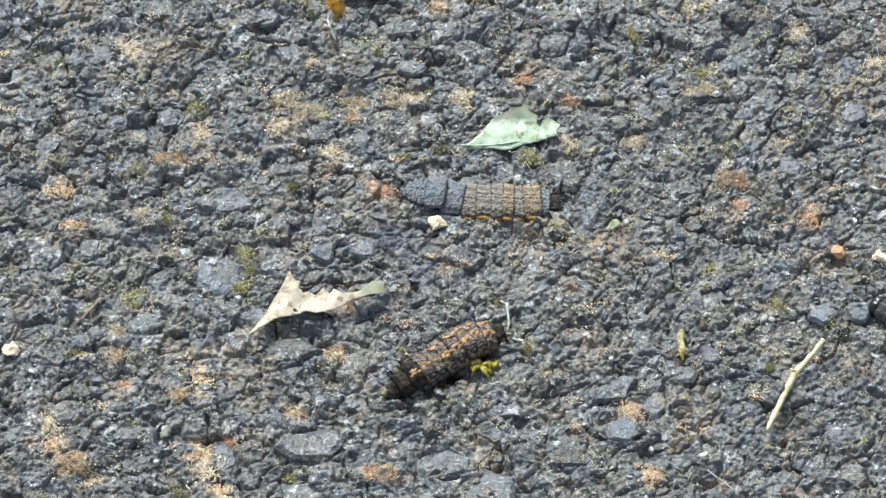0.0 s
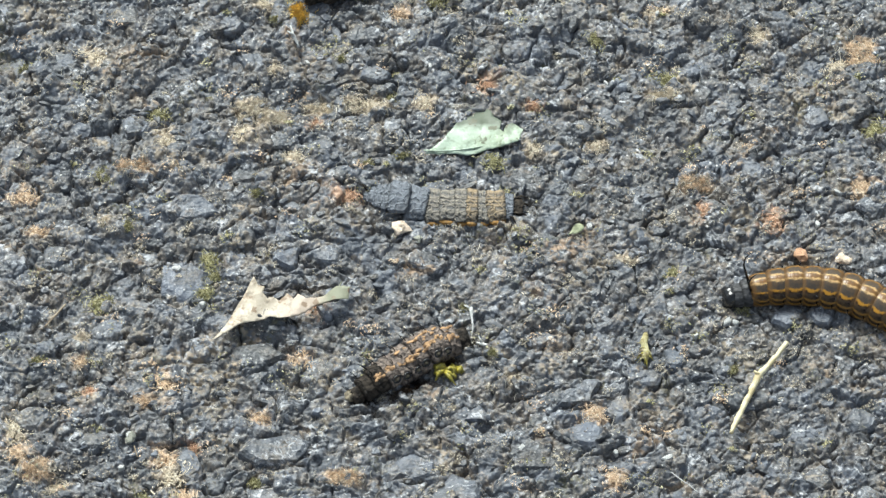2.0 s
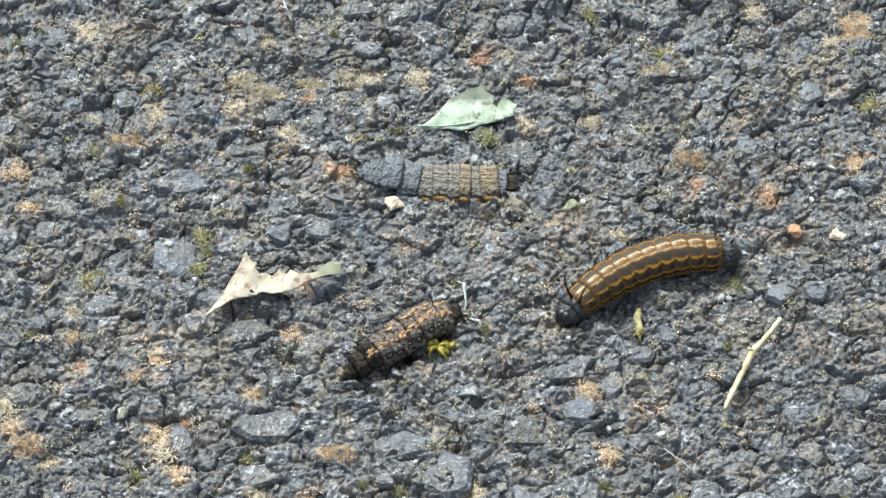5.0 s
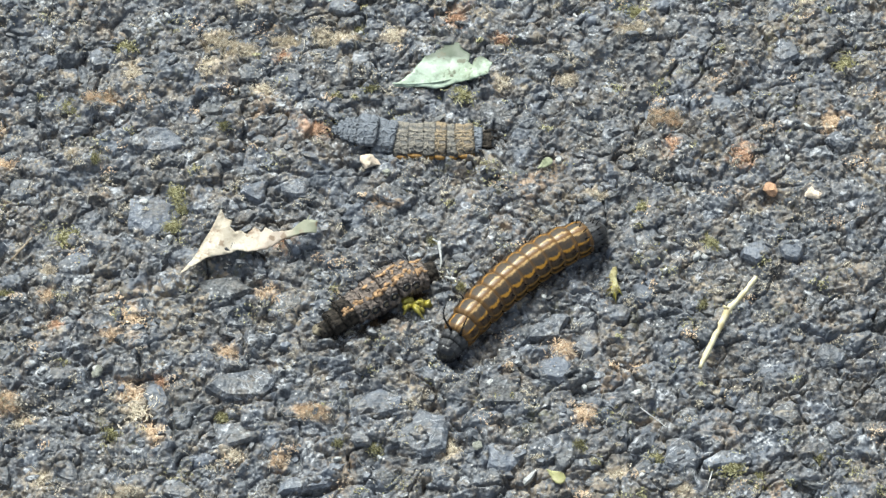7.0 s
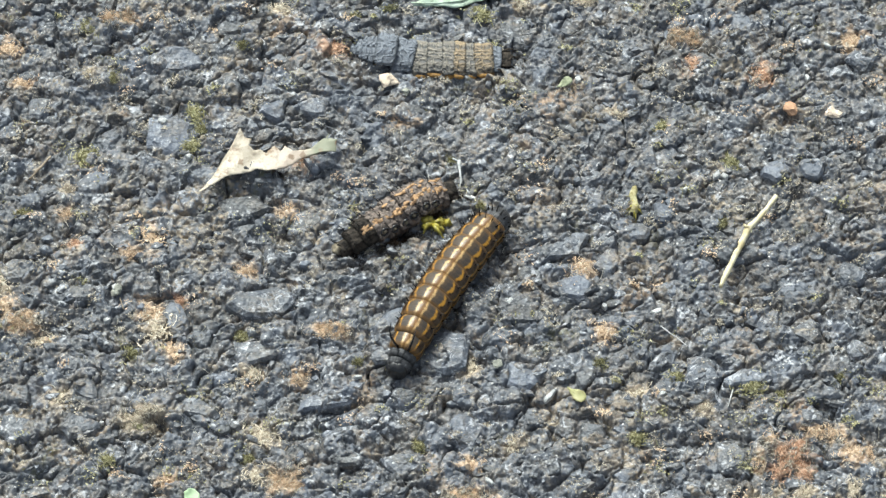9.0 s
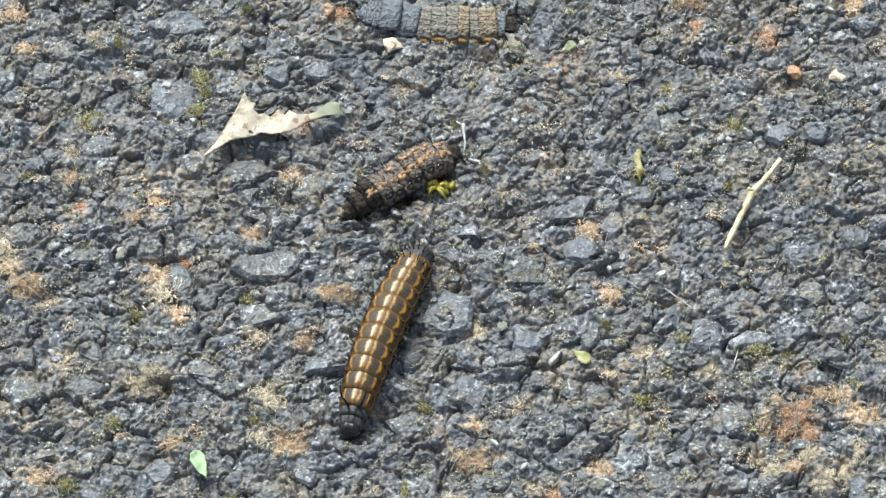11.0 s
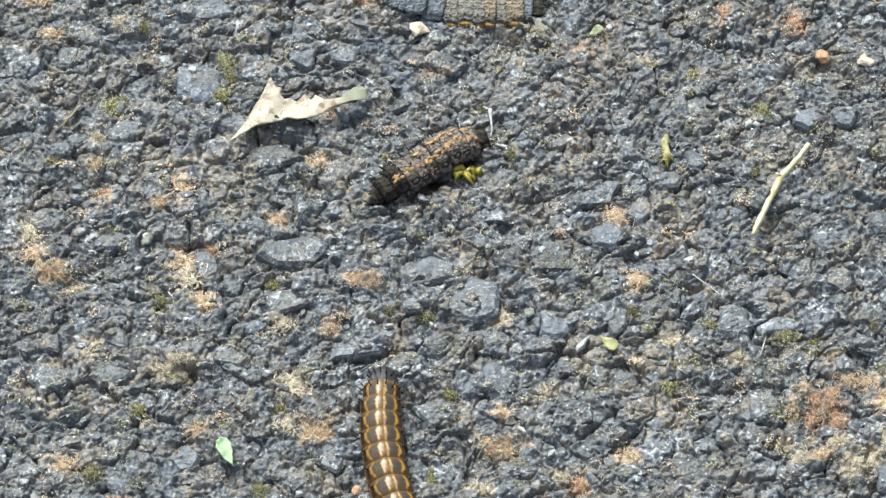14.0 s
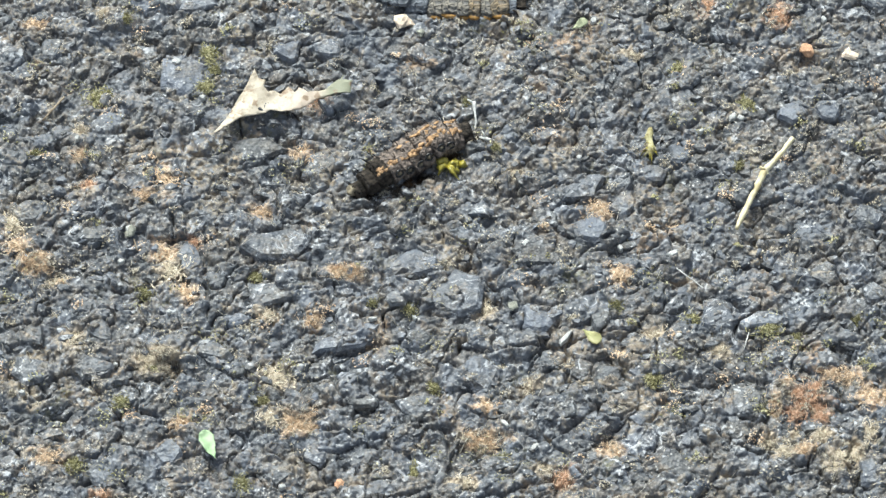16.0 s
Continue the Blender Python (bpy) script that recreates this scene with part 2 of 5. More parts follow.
def make_dried(name, ridge, groove, dirt, ridges, cross):
    """Shrivelled skin: pale lengthwise wrinkles broken by cross folds, joint shade painted dark; the segment's axis is
    x.
    """
    n = Nodes(name)
    xyz, box = n.add("ShaderNodeSeparateXYZ"), n.add("ShaderNodeSeparateXYZ")
    n.link(n.place, xyz.inputs[0])
    n.link(n.add("ShaderNodeTexCoord").outputs["Generated"], box.inputs[0])
    angle = n.math("ARCTAN2", xyz.outputs[1], xyz.outputs[2])
    wob = n.math("MULTIPLY", n.math("SUBTRACT", n.noise(520, 3), 0.5), 11.0)
    lengthwise = n.math("SINE", n.math("MULTIPLY_ADD", angle, ridges, wob))
    crossing = n.math("SINE", n.math("MULTIPLY_ADD", xyz.outputs[0], 4300.0, n.math("MULTIPLY", n.noise(300, 2), 9.0)))
    fold = n.math("MULTIPLY_ADD", crossing, cross, n.math("MULTIPLY", lengthwise, 1.0 - cross))
    col = n.mix(n.ramp(n.math("MULTIPLY_ADD", fold, 0.5, 0.5), (0.30, 0.0), (0.85, 1.0)), groove, ridge)
    col = n.mix(n.ramp(n.noise(700, 3, 0.6), (0.44, 0.0), (0.64, 0.75)), col, dirt)
    net = n.add("ShaderNodeTexVoronoi", Scale=620.0)
    net.feature = "DISTANCE_TO_EDGE"
    n.link(n.place, net.inputs["Vector"])
    veins = n.ramp(net.outputs["Distance"], (0.03, 1.0), (0.13, 0.0))
    col = n.mix(n.math("MULTIPLY", veins, 0.55), col, tuple(1.25 * c for c in ridge))
    # crease shade between segments, painted into the colour at both ends
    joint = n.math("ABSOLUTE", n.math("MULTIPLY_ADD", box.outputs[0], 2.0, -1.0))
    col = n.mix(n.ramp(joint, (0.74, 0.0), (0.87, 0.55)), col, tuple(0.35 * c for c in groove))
    n.bump((fold, 0.45, 0.0004), (veins, 0.7, 0.0004), (n.noise(1500, 3, 0.6), 0.8, 0.0006))
    return n.done(col, 0.62, 0.3)


ASPHALT = make_asphalt()
STONE = make_stone("grey_aggregate", False)
BLUESTONE = make_stone("blue_grey_aggregate", False, True)
GRIT = make_stone("grey_grit", True)
DRY = {
    "straw": make_crumb("straw_dry_moss", (0.34, 0.28, 0.20), (0.58, 0.50, 0.375), (0.76, 0.69, 0.56)),
    "ochre": make_crumb("ochre_dry_moss", (0.36, 0.245, 0.155), (0.61, 0.445, 0.295), (0.78, 0.65, 0.49)),
    "rust": make_crumb("rust_dry_moss", (0.31, 0.17, 0.10), (0.52, 0.32, 0.205), (0.75, 0.55, 0.41)),
}
DRY["litter"] = make_crumb("dull_plant_litter", (0.13, 0.110, 0.08), (0.36, 0.315, 0.24), (0.58, 0.53, 0.43))
MOSS = make_crumb("olive_moss", (0.115, 0.104, 0.045), (0.30, 0.28, 0.14), (0.56, 0.53, 0.34))
FIBRE = make_crumb("pale_plant_fibre", (0.20, 0.17, 0.125), (0.42, 0.38, 0.30), (0.72, 0.68, 0.58))
LEAF_GREEN = make_leaf("pale_green_leaf", (0.42, 0.50, 0.40), (0.30, 0.36, 0.25), (0.10, 0.10, 0.06), shade=(0.075, 0.090, 0.060))
LEAF_TAN = make_leaf("beige_dead_leaf", (0.46, 0.40, 0.315), (0.29, 0.235, 0.165), (0.22, 0.15, 0.095), (0.21, 0.22, 0.15))
STRAWY = make_plain("pale_straw_wood", (0.66, 0.60, 0.41), (0.46, 0.38, 0.21), 500, 0.6)
PEACH = make_plain("peach_pebble", (0.88, 0.74, 0.59), (0.72, 0.56, 0.42), 700, 0.8, 0.3, 0.0004)
WHITE = make_plain("white_quartz", (0.58, 0.58, 0.56), (0.30, 0.30, 0.29), 700, 0.45)
BUFF = make_plain("buff_plate", (0.26, 0.22, 0.15), (0.10, 0.085, 0.06), 900, 0.8)
CHALK = make_plain("chalky_pebble", (0.36, 0.36, 0.30), (0.22, 0.22, 0.18), 700, 0.7)
BROWNSTONE = make_plain("brown_pebble", (0.58, 0.36, 0.22), (0.36, 0.20, 0.12), 700, 0.8)
YELLOW = make_plain("yellow_pulp", (0.38, 0.32, 0.05), (0.17, 0.15, 0.03), 800, 0.35)
AMBER = make_plain("amber_pulp", (0.78, 0.56, 0.14), (0.52, 0.31, 0.06), 800, 0.4)
DULLSTRAW = make_plain("dull_straw", (0.34, 0.28, 0.20), (0.20, 0.15, 0.10), 700, 0.8)
FRESH = make_plain("fresh_green_leaf", (0.27, 0.40, 0.21), (0.38, 0.48, 0.30), 500, 0.5)
BUD = make_plain("yellow_green_bud", (0.38, 0.37, 0.17), (0.24, 0.22, 0.09), 600, 0.5)
DULLGREEN = make_plain("dull_green_leaf", (0.33, 0.35, 0.22), (0.17, 0.19, 0.11), 900, 0.6)
POLLEN = make_plain("withered_yellow", (0.47, 0.43, 0.24), (0.20, 0.165, 0.06), 900, 0.7, 0.3, 0.0004)
BLACK = make_plain("glossy_black_head", (0.008, 0.008, 0.009), (0.014, 0.014, 0.016), 900, 0.25, 0.5, 0.00004)
SLATE = make_plain("slate_black_skin", (0.020, 0.021, 0.023), (0.060, 0.060, 0.062), 600, 0.45)
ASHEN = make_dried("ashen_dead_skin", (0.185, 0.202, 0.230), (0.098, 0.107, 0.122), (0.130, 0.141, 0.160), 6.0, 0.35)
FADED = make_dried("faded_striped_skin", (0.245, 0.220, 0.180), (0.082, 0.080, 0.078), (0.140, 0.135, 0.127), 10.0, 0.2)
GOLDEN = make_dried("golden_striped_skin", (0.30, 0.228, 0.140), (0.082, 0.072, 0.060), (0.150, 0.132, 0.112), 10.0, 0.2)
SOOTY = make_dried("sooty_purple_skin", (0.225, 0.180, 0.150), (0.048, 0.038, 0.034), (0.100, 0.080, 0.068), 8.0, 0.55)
BURNT = make_plain("burnt_amber_crumbs", (0.022, 0.011, 0.004), (0.075, 0.040, 0.014), 700, 0.45, 0.4, 0.0006)
CHAR = make_plain("blackened_skin", (0.010, 0.009, 0.008), (0.055, 0.045, 0.036), 1100, 0.85, 0.15, 0.0009)
COLLAR = make_striped("grey_black_collar", (0.10, 0.10, 0.102), (0.012, 0.012, 0.013), (0.050, 0.050, 0.053), (0.016, 0.016, 0.018), 0.3)
# brown flank colour darkened further, painting in shade on the body's sides
STRIPED = make_striped("orange_striped_skin", (0.39, 0.195, 0.024), (0.47, 0.31, 0.135), (0.046, 0.038, 0.031), (0.090, 0.058, 0.032), 0.0, (0.150, 0.070, 0.018), (0.017, 0.008, 0.003))
AMBERFOLD = make_plain("amber_fold", (0.35, 0.19, 0.05), (0.11, 0.068, 0.032), 700, 0.6, 0.3, 0.0003)
SCAB = make_plain("ochre_scab", (0.52, 0.33, 0.175), (0.17, 0.105, 0.06), 1300, 0.8, 0.2, 0.0003)


# ---- mesh helpers ----
def mesh_of(name, bm, material, smooth=False):
    me = bpy.data.meshes.new(name)
    bm.to_mesh(me)
    bm.free()
    me.materials.append(material)
    if smooth:
        me.shade_smooth()
    return me


def part(name, bm, material, parent, label="", smooth=True):
    ob = new(name, mesh_of(name, bm, material, smooth))
    ob.parent = parent
    return tagged(ob, label)


def value_noise(x, y, seed):
    """Smooth lattice noise in 0..1 on arrays."""
    table = np.random.default_rng(seed).random((256, 256))
    i, j = np.floor(x).astype(int), np.floor(y).astype(int)
    u, v = x - i, y - j
    u, v = u * u * (3 - 2 * u), v * v * (3 - 2 * v)
    g = lambda a, b: table[a % 256, b % 256]
    return (g(i, j) * (1 - u) + g(i + 1, j) * u) * (1 - v) + (g(i, j + 1) * (1 - u) + g(i + 1, j + 1) * u) * v


def rubble(x, y, size, seed):
    """Packed angular stones of about that size on arrays: each one's height and tone, and how near its edge is."""
    rng = np.random.default_rng(seed)
    table = rng.random((128, 128, 6))
    x, y = x / size, y / size
    x, y = x + 0.35 * (value_noise(x * 1.3, y * 1.3, seed + 1) - 0.5), y + 0.35 * (value_noise(x * 1.3, y * 1.3, seed + 2) - 0.5)
    i, j = np.floor(x).astype(int), np.floor(y).astype(int)
    first, second = np.full(x.shape, 9.0), np.full(x.shape, 9.0)
    height, tone = np.zeros(x.shape), np.zeros(x.shape)
    for a in (-1, 0, 1):
        for b in (-1, 0, 1):
            r = table[(i + a) % 128, (j + b) % 128]
            dx, dy = x - (i + a + r[..., 0]), y - (j + b + r[..., 1])
            d = np.sqrt(dx * dx + dy * dy) - 0.25 * r[..., 5]
            near = d < first
            second = np.where(near, first, np.minimum(second, d))
            first = np.where(near, d, first)
            height = np.where(near, r[..., 2] + (r[..., 3] - 0.5) * 1.3 * dx + (r[..., 4] - 0.35) * 1.1 * dy, height)
            tone = np.where(near, r[..., 5], tone)
    gap = np.clip((second - first) / 0.22, 0, 1)
    return height, tone, gap * (2 - gap)


def flakes(x, y):
    """Ragged slaty plates, one over the other, on arrays in mm."""
    u = x + 2.2 * (value_noise(x / 2.4, y / 2.4, 51) - 0.5)
    v = y + 2.2 * (value_noise(x / 2.4, y / 2.4, 56) - 0.5)
    h = 2.3 * value_noise(u / 5.4, v / 4.4, 52) + 1.4 * value_noise(u / 2.6, v / 2.1, 53) + 0.5 * value_noise(u / 1.25, v / 1.05, 54) + 0.2 * value_noise(u / 0.62, v / 0.52, 55)
    q = h / 0.58
    low = np.floor(q)
    return 0.58 * (0.82 * (low + np.clip((q - low - 0.9) / 0.1, 0, 1)) + 0.18 * q) - 2.3


# ---- the asphalt: one sheet, fine where the caterpillars are ----
X0, X1, Y0, Y1, STEP = -0.094, 0.106, -0.116, 0.068, 0.00022


def relief(x, y):
    """Height in metres and tone of the worn asphalt at places in metres."""
    x, y = x / MM, y / MM
    broad = value_noise(x / 16, y / 16, 3) + 0.5 * value_noise(x / 7, y / 7, 4)
    u, v = 0.82 * (0.98 * x + 0.17 * y), 0.98 * y - 0.17 * x
    big, tone_big, gap_big = rubble(u, v, 4.6, 11)
    mid, tone_mid, gap_mid = rubble(u, v, 1.9, 21)
    fine, tone_fine, gap_fine = rubble(x, y, 0.92, 31)
    mask = value_noise(x / 5, y / 5, 6)
    open_big = np.clip(3.0 * value_noise(x / 3.2, y / 2.4, 7) - 0.72, 0, 1)
    open_mid = np.clip(3.0 * value_noise(x / 2.1, y / 1.7, 8) - 0.65, 0, 1)
    pits = np.clip(value_noise(x / 0.85, y / 0.7, 9) + 0.35 * value_noise(x / 3, y / 3, 10) - 0.95, 0, 1)
    grain = value_noise(x / 0.45, y / 0.45, 12) - 0.5
    uneven = value_noise(x / 13, y / 10, 63)
    z = 0.6 * (broad - 0.75) + (0.55 + 1.45 * uneven) * big - 0.95 * (1 - gap_big) * open_big + (1.1 - 0.75 * uneven) * flakes(x, y)
    z += (0.38 + 0.42 * mask) * mid - 0.34 * (1 - gap_mid) * open_mid + 0.36 * fine - 0.08 * (1 - gap_fine) - 1.7 * pits + 0.09 * grain
    crack = np.clip(1 - np.abs(value_noise(u / 4.2 + 0.8 * mask, v / 4.2, 61) - 0.5) / 0.045, 0, 1) * np.clip(3.2 * value_noise(x / 6, y / 5, 62) - 1.1, 0, 1)
    z -= 1.8 * crack
    beyond = np.maximum(np.maximum(X0 / MM - x, x - X1 / MM), np.maximum(Y0 / MM - y, y - Y1 / MM))
    near = np.clip(1 - beyond / 25, 0, 1)
    tone = 0.10 + 0.62 * tone_big + 0.2 * tone_mid + 0.08 * tone_fine
    return (z - 0.45) * near * MM, 0.55 + (tone - 0.55) * near


def steps(a, b):
    fine = np.arange(a, b, STEP)
    out = np.geomspace(0.002, 80.0, 26)
    return np.concatenate([a - out[::-1], fine, fine[-1] + out])


GX, GY = steps(X0, X1), steps(Y0, Y1)
XX, YY = np.meshgrid(GX, GY)
GZ, TONE = relief(XX, YY)


ground = tagged(new("ground", bpy.data.meshes.new("ground")), "worn grey asphalt with exposed angular aggregate and dusty joints", "asphalt", kind="structure")


def ground_at(x, y, reach=0.0):
    """The asphalt's height in metres at a place in mm; with reach, the mean round it."""
    a, b = np.searchsorted(GX, x * MM), np.searchsorted(GY, y * MM)
    r = max(0, int(reach * MM / STEP))
    return float(GZ[b - r:b + r + 1, a - r:a + r + 1].mean())


# ---- shapes used by several things ----
def tube(bm, points, radii, sides=8, caps=True):
    """A bent tapering rod through points (metres)."""
    rings = []
    for n, (p, r) in enumerate(zip(points, radii)):
        p = Vector(p)
        ahead = Vector(points[min(n + 1, len(points) - 1)]) - Vector(points[max(n - 1, 0)])
        side = ahead.cross((0, 0, 1))
        side = side.normalized() if side.length > 1e-9 else Vector((1, 0, 0))
        up = side.cross(ahead).normalized()
        rings.append([bm.verts.new(p + r * (math.cos(a) * side + math.sin(a) * up)) for a in (2 * math.pi * q / sides for q in range(sides))])
    for a, b in zip(rings, rings[1:]):
        for q in range(sides):
            bm.faces.new((a[q], a[(q + 1) % sides], b[(q + 1) % sides], b[q]))
    if caps:
        bm.faces.new(rings[0])
        bm.faces.new(rings[-1][::-1])
    bmesh.ops.recalc_face_normals(bm, faces=bm.faces)
    return bm


def stone_bm(seed, corners=5, jitter=0.3):
    """A crushed stone one unit across, top near z = 0.5: ragged many-cornered outline, steep flanks, a top of two or three tilted facets."""
    rng = np.random.default_rng(seed)
    turn = rng.uniform(0, 6.283)
    spots = []
    for q in range(corners):
        a = turn + 2 * math.pi * (q + rng.uniform(-0.26, 0.26)) / corners
        r = 0.5 * (1.12 - jitter * rng.random())
        spots.append(Vector((r * math.cos(a), r * math.sin(a))))
    edge = []
    for a, b in zip(spots, spots[1:] + spots[:1]):
        m = (a + b) / 2
        edge += [a, m * rng.uniform(0.93, 1.13) + Vector(rng.uniform(-0.035, 0.035, 2))]
    planes = [(rng.uniform(0, 6.283), rng.uniform(-0.05, 0.22), rng.uniform(0.25, 0.6)) for _ in range(2)]
    lean = Vector(rng.uniform(-0.12, 0.12, 2))

    def top(p):
        z = 0.5 + lean.dot(p)
        for way, start, slope in planes:
            z -= slope * max(0.0, p.x * math.cos(way) + p.y * math.sin(way) - start)
        return z

    bm = bmesh.new()
    rings = []
    for r, drop in ((1.0, None), (0.965, 0.28), (rng.uniform(0.70, 0.80), 0.0)):
        rings.append([bm.verts.new((p.x * r, p.y * r, -0.5 if drop is None else top(p * r) - drop * rng.uniform(0.5, 1.3))) for p in edge])
    for a, b in zip(rings, rings[1:]):
        for q in range(len(edge)):
            bm.faces.new((a[q], a[(q + 1) % len(edge)], b[(q + 1) % len(edge)], b[q]))
    hub = Vector(rng.uniform(-0.12, 0.12, 2))
    mid = bm.verts.new((hub.x, hub.y, top(hub) + 0.02))
    for q in range(len(edge)):
        bm.faces.new((rings[-1][q], rings[-1][(q + 1) % len(edge)], mid))
    bmesh.ops.triangulate(bm, faces=bm.faces)
    return bm


def sheet(outline, bend, thick, cut=0.6, ragged=0.22):
    """A thin solid sheet with a ragged outline (mm), bent by bend(x, y) -> z in mm."""
    edge = []
    for (xa, ya), (xb, yb) in zip(outline, outline[1:] + outline[:1]):
        many = max(1, round(math.hypot(xb - xa, yb - ya) / 0.7))
        for q in range(many):
            x, y = xa + (xb - xa) * q / many, ya + (yb - ya) * q / many
            k = ragged if q else 0.0
            edge.append((x + k * noise.noise((2.3 * x, 2.3 * y, 1)), y + k * noise.noise((2.3 * x, 2.3 * y, 9))))
    bm = bmesh.new()
    bm.faces.new([bm.verts.new((x * MM, y * MM, 0)) for x, y in edge])
    xs, ys = [p[0] for p in edge], [p[1] for p in edge]
    for axis, low, high in ((0, min(xs), max(xs)), (1, min(ys), max(ys))):
        at = low + cut
        while at < high:
            place, way = [0, 0, 0], [0, 0, 0]
            place[axis], way[axis] = at * MM, 1
            bmesh.ops.bisect_plane(bm, geom=bm.verts[:] + bm.edges[:] + bm.faces[:], plane_co=place, plane_no=way)
            at += cut
    bmesh.ops.triangulate(bm, faces=bm.faces[:])
    for v in bm.verts:
        x, y = v.co.x / MM, v.co.y / MM
        v.co.z = (bend(x, y) + 0.22 * noise.noise((0.45 * x, 0.45 * y, 4))) * MM
    made = bmesh.ops.extrude_face_region(bm, geom=bm.faces[:])
    for v in made["geom"]:
        if isinstance(v, bmesh.types.BMVert):
            v.co.z += thick * MM
    bmesh.ops.recalc_face_normals(bm, faces=bm.faces[:])
    return bm


# ---- caterpillars: a head and thirteen body segments, each a rigid piece ----
WIDTHS = (2.3, 2.7, 3.2, 3.6, 3.85, 3.95, 4.0, 4.0, 4.0, 3.95, 3.8, 3.5, 2.6)


def segment_bm(radius, length, flat=0.92, lumps=0.0, seed=0, sides=22):
    """A bulging ring of skin along x with soft folds; both ends tuck in under the neighbours."""
    rng = np.random.default_rng(seed)
    bm = bmesh.new()
    rings = []
    for n, (u, r) in enumerate(((-0.68, 0.78), (-0.57, 0.915), (-0.44, 0.965), (-0.22, 0.995), (-0.06, 0.99), (0.08, 1.0), (0.26, 0.99), (0.44, 0.96), (0.55, 0.91), (0.66, 0.78))):
        ring = []
        for q in range(sides):
            a = 2 * math.pi * q / sides
            k = radius * r * (1 + 0.03 * math.cos(6 * a) + lumps * rng.uniform(-1, 1))
            y, z = k * math.sin(a), k * math.cos(a) * flat
            ring.append(bm.verts.new((u * length * MM, y * MM, max(z, -0.80 * radius) * MM)))
        rings.append(ring)
    for a, b in zip(rings, rings[1:]):
        for q in range(sides):
            bm.faces.new((a[q], a[(q + 1) % sides], b[(q + 1) % sides], b[q]))
    bm.faces.new(rings[0][::-1])
    bm.faces.new(rings[-1])
    bmesh.ops.recalc_face_normals(bm, faces=bm.faces)
    return bm


def head_bm(size):
    bm = bmesh.new()
    bmesh.ops.create_uvsphere(bm, u_segments=24, v_segments=16, radius=size * MM)
    for v in bm.verts:
        v.co.x *= 0.85
        v.co.z *= 1.08
        v.co.z += 0.10 * size * MM if abs(v.co.y) > 0.25 * size * MM and v.co.z > 0 else 0
        v.co.x -= 0.12 * size * MM * (1 - abs(v.co.y) / (size * MM)) if v.co.z > 0.3 * size * MM else 0
    return bm


def cone_leg(y, radius, long, foot, sides=8):
    bm = bmesh.new()
    tube(bm, [(0, y * MM, -0.45 * radius * MM), (0.0001, y * 1.25 * MM, -0.75 * radius * MM), (0.0002, y * 1.3 * MM, -long * MM)], [0.62 * MM, 0.5 * MM, foot * MM], sides)
    return bm


def live_segment(number, thing):
    radius = WIDTHS[number]
    skin, label = STRIPED, ""
    if number < 2:
        skin, label = COLLAR, "dark slate-grey collar segment"
    if number == 12:
        skin, label = COLLAR, "short slate-grey tail segment"
    seg = part("body_segment", segment_bm(radius, 3.35 if number > 1 else 2.4, seed=number), skin, thing, label)
    if number == 1:
        for side in (-1, 1):
            bm = bmesh.new()
            tube(bm, [(0, side * 1.0 * MM, 2.2 * MM), (0.5 * MM, side * 1.5 * MM, 4.4 * MM), (0.9 * MM, side * 2.0 * MM, 6.6 * MM), (0.6 * MM, side * 2.3 * MM, 8.4 * MM), (-0.3 * MM, side * 2.4 * MM, 9.6 * MM)], [0.28 * MM, 0.24 * MM, 0.20 * MM, 0.15 * MM, 0.06 * MM], 7)
            part("horn", bm, BLACK, seg, "slender black horn")
    if number < 3:
        for side in (-1, 1):
            part("leg", cone_leg(side * 1.3, radius, 3.3, 0.18), BLACK, seg, "small black jointed leg")
    elif number in (5, 6, 7, 8, 12):
        for side in (-1, 1):
            part("proleg", cone_leg(side * 1.7, radius, 3.75, 0.55), SLATE, seg, "stubby dark proleg")
    if number > 2:
        rng = np.random.default_rng(50 + number)
        for a in (-1.02, 1.02, -1.5, 1.5) if number < 11 else (-1.5, -1.05, -0.6, -0.2, 0.2, 0.6, 1.05, 1.5):
            foot = Vector((rng.uniform(-1.1, -0.7) * MM, radius * math.sin(a) * MM, radius * math.cos(a) * 0.92 * MM))
            tip = foot * (1.22 if number < 11 else 1.34) + Vector((-0.5 * MM * (number > 10), 0, 0.25 * MM))
            bm = bmesh.new()
            tube(bm, [foot * 0.95, foot.lerp(tip, 0.5), tip], [0.16 * MM, 0.10 * MM, 0.03 * MM], 6)
            part("spine", bm, BLACK, seg, "short black spine")
    if number == 12:
        bm = bmesh.new()
        bmesh.ops.create_uvsphere(bm, u_segments=16, v_segments=10, radius=1.7 * MM)
        for v in bm.verts:
            v.co = Vector((v.co.x * 0.9 - 1.5 * MM, v.co.y * 1.15, v.co.z * 0.75 + 0.7 * MM))
        part("tail_plate", bm, SLATE, seg, "black tail plate")
    return seg


def build_live():
    thing = new("caterpillar")
    tagged(thing, "live orange-striped dark caterpillar with black horns crawling over asphalt", "caterpillar", "caterpillars on the asphalt")
    pieces = [part("head", head_bm(2.0), BLACK, thing, "glossy black rounded head")]
    pieces += [live_segment(n, thing) for n in range(13)]
    return thing, pieces


live, live_pieces = build_live()


def along(line, share):
    """Place and heading at a share of the length of a line of places."""
    gaps = [(b - a).length for a, b in zip(line, line[1:])]
    left = share * sum(gaps)
    for a, b, g in zip(line, line[1:], gaps):
        if left <= g or b is line[-1]:
            return a.lerp(b, left / g), (b - a).normalized()
        left -= g


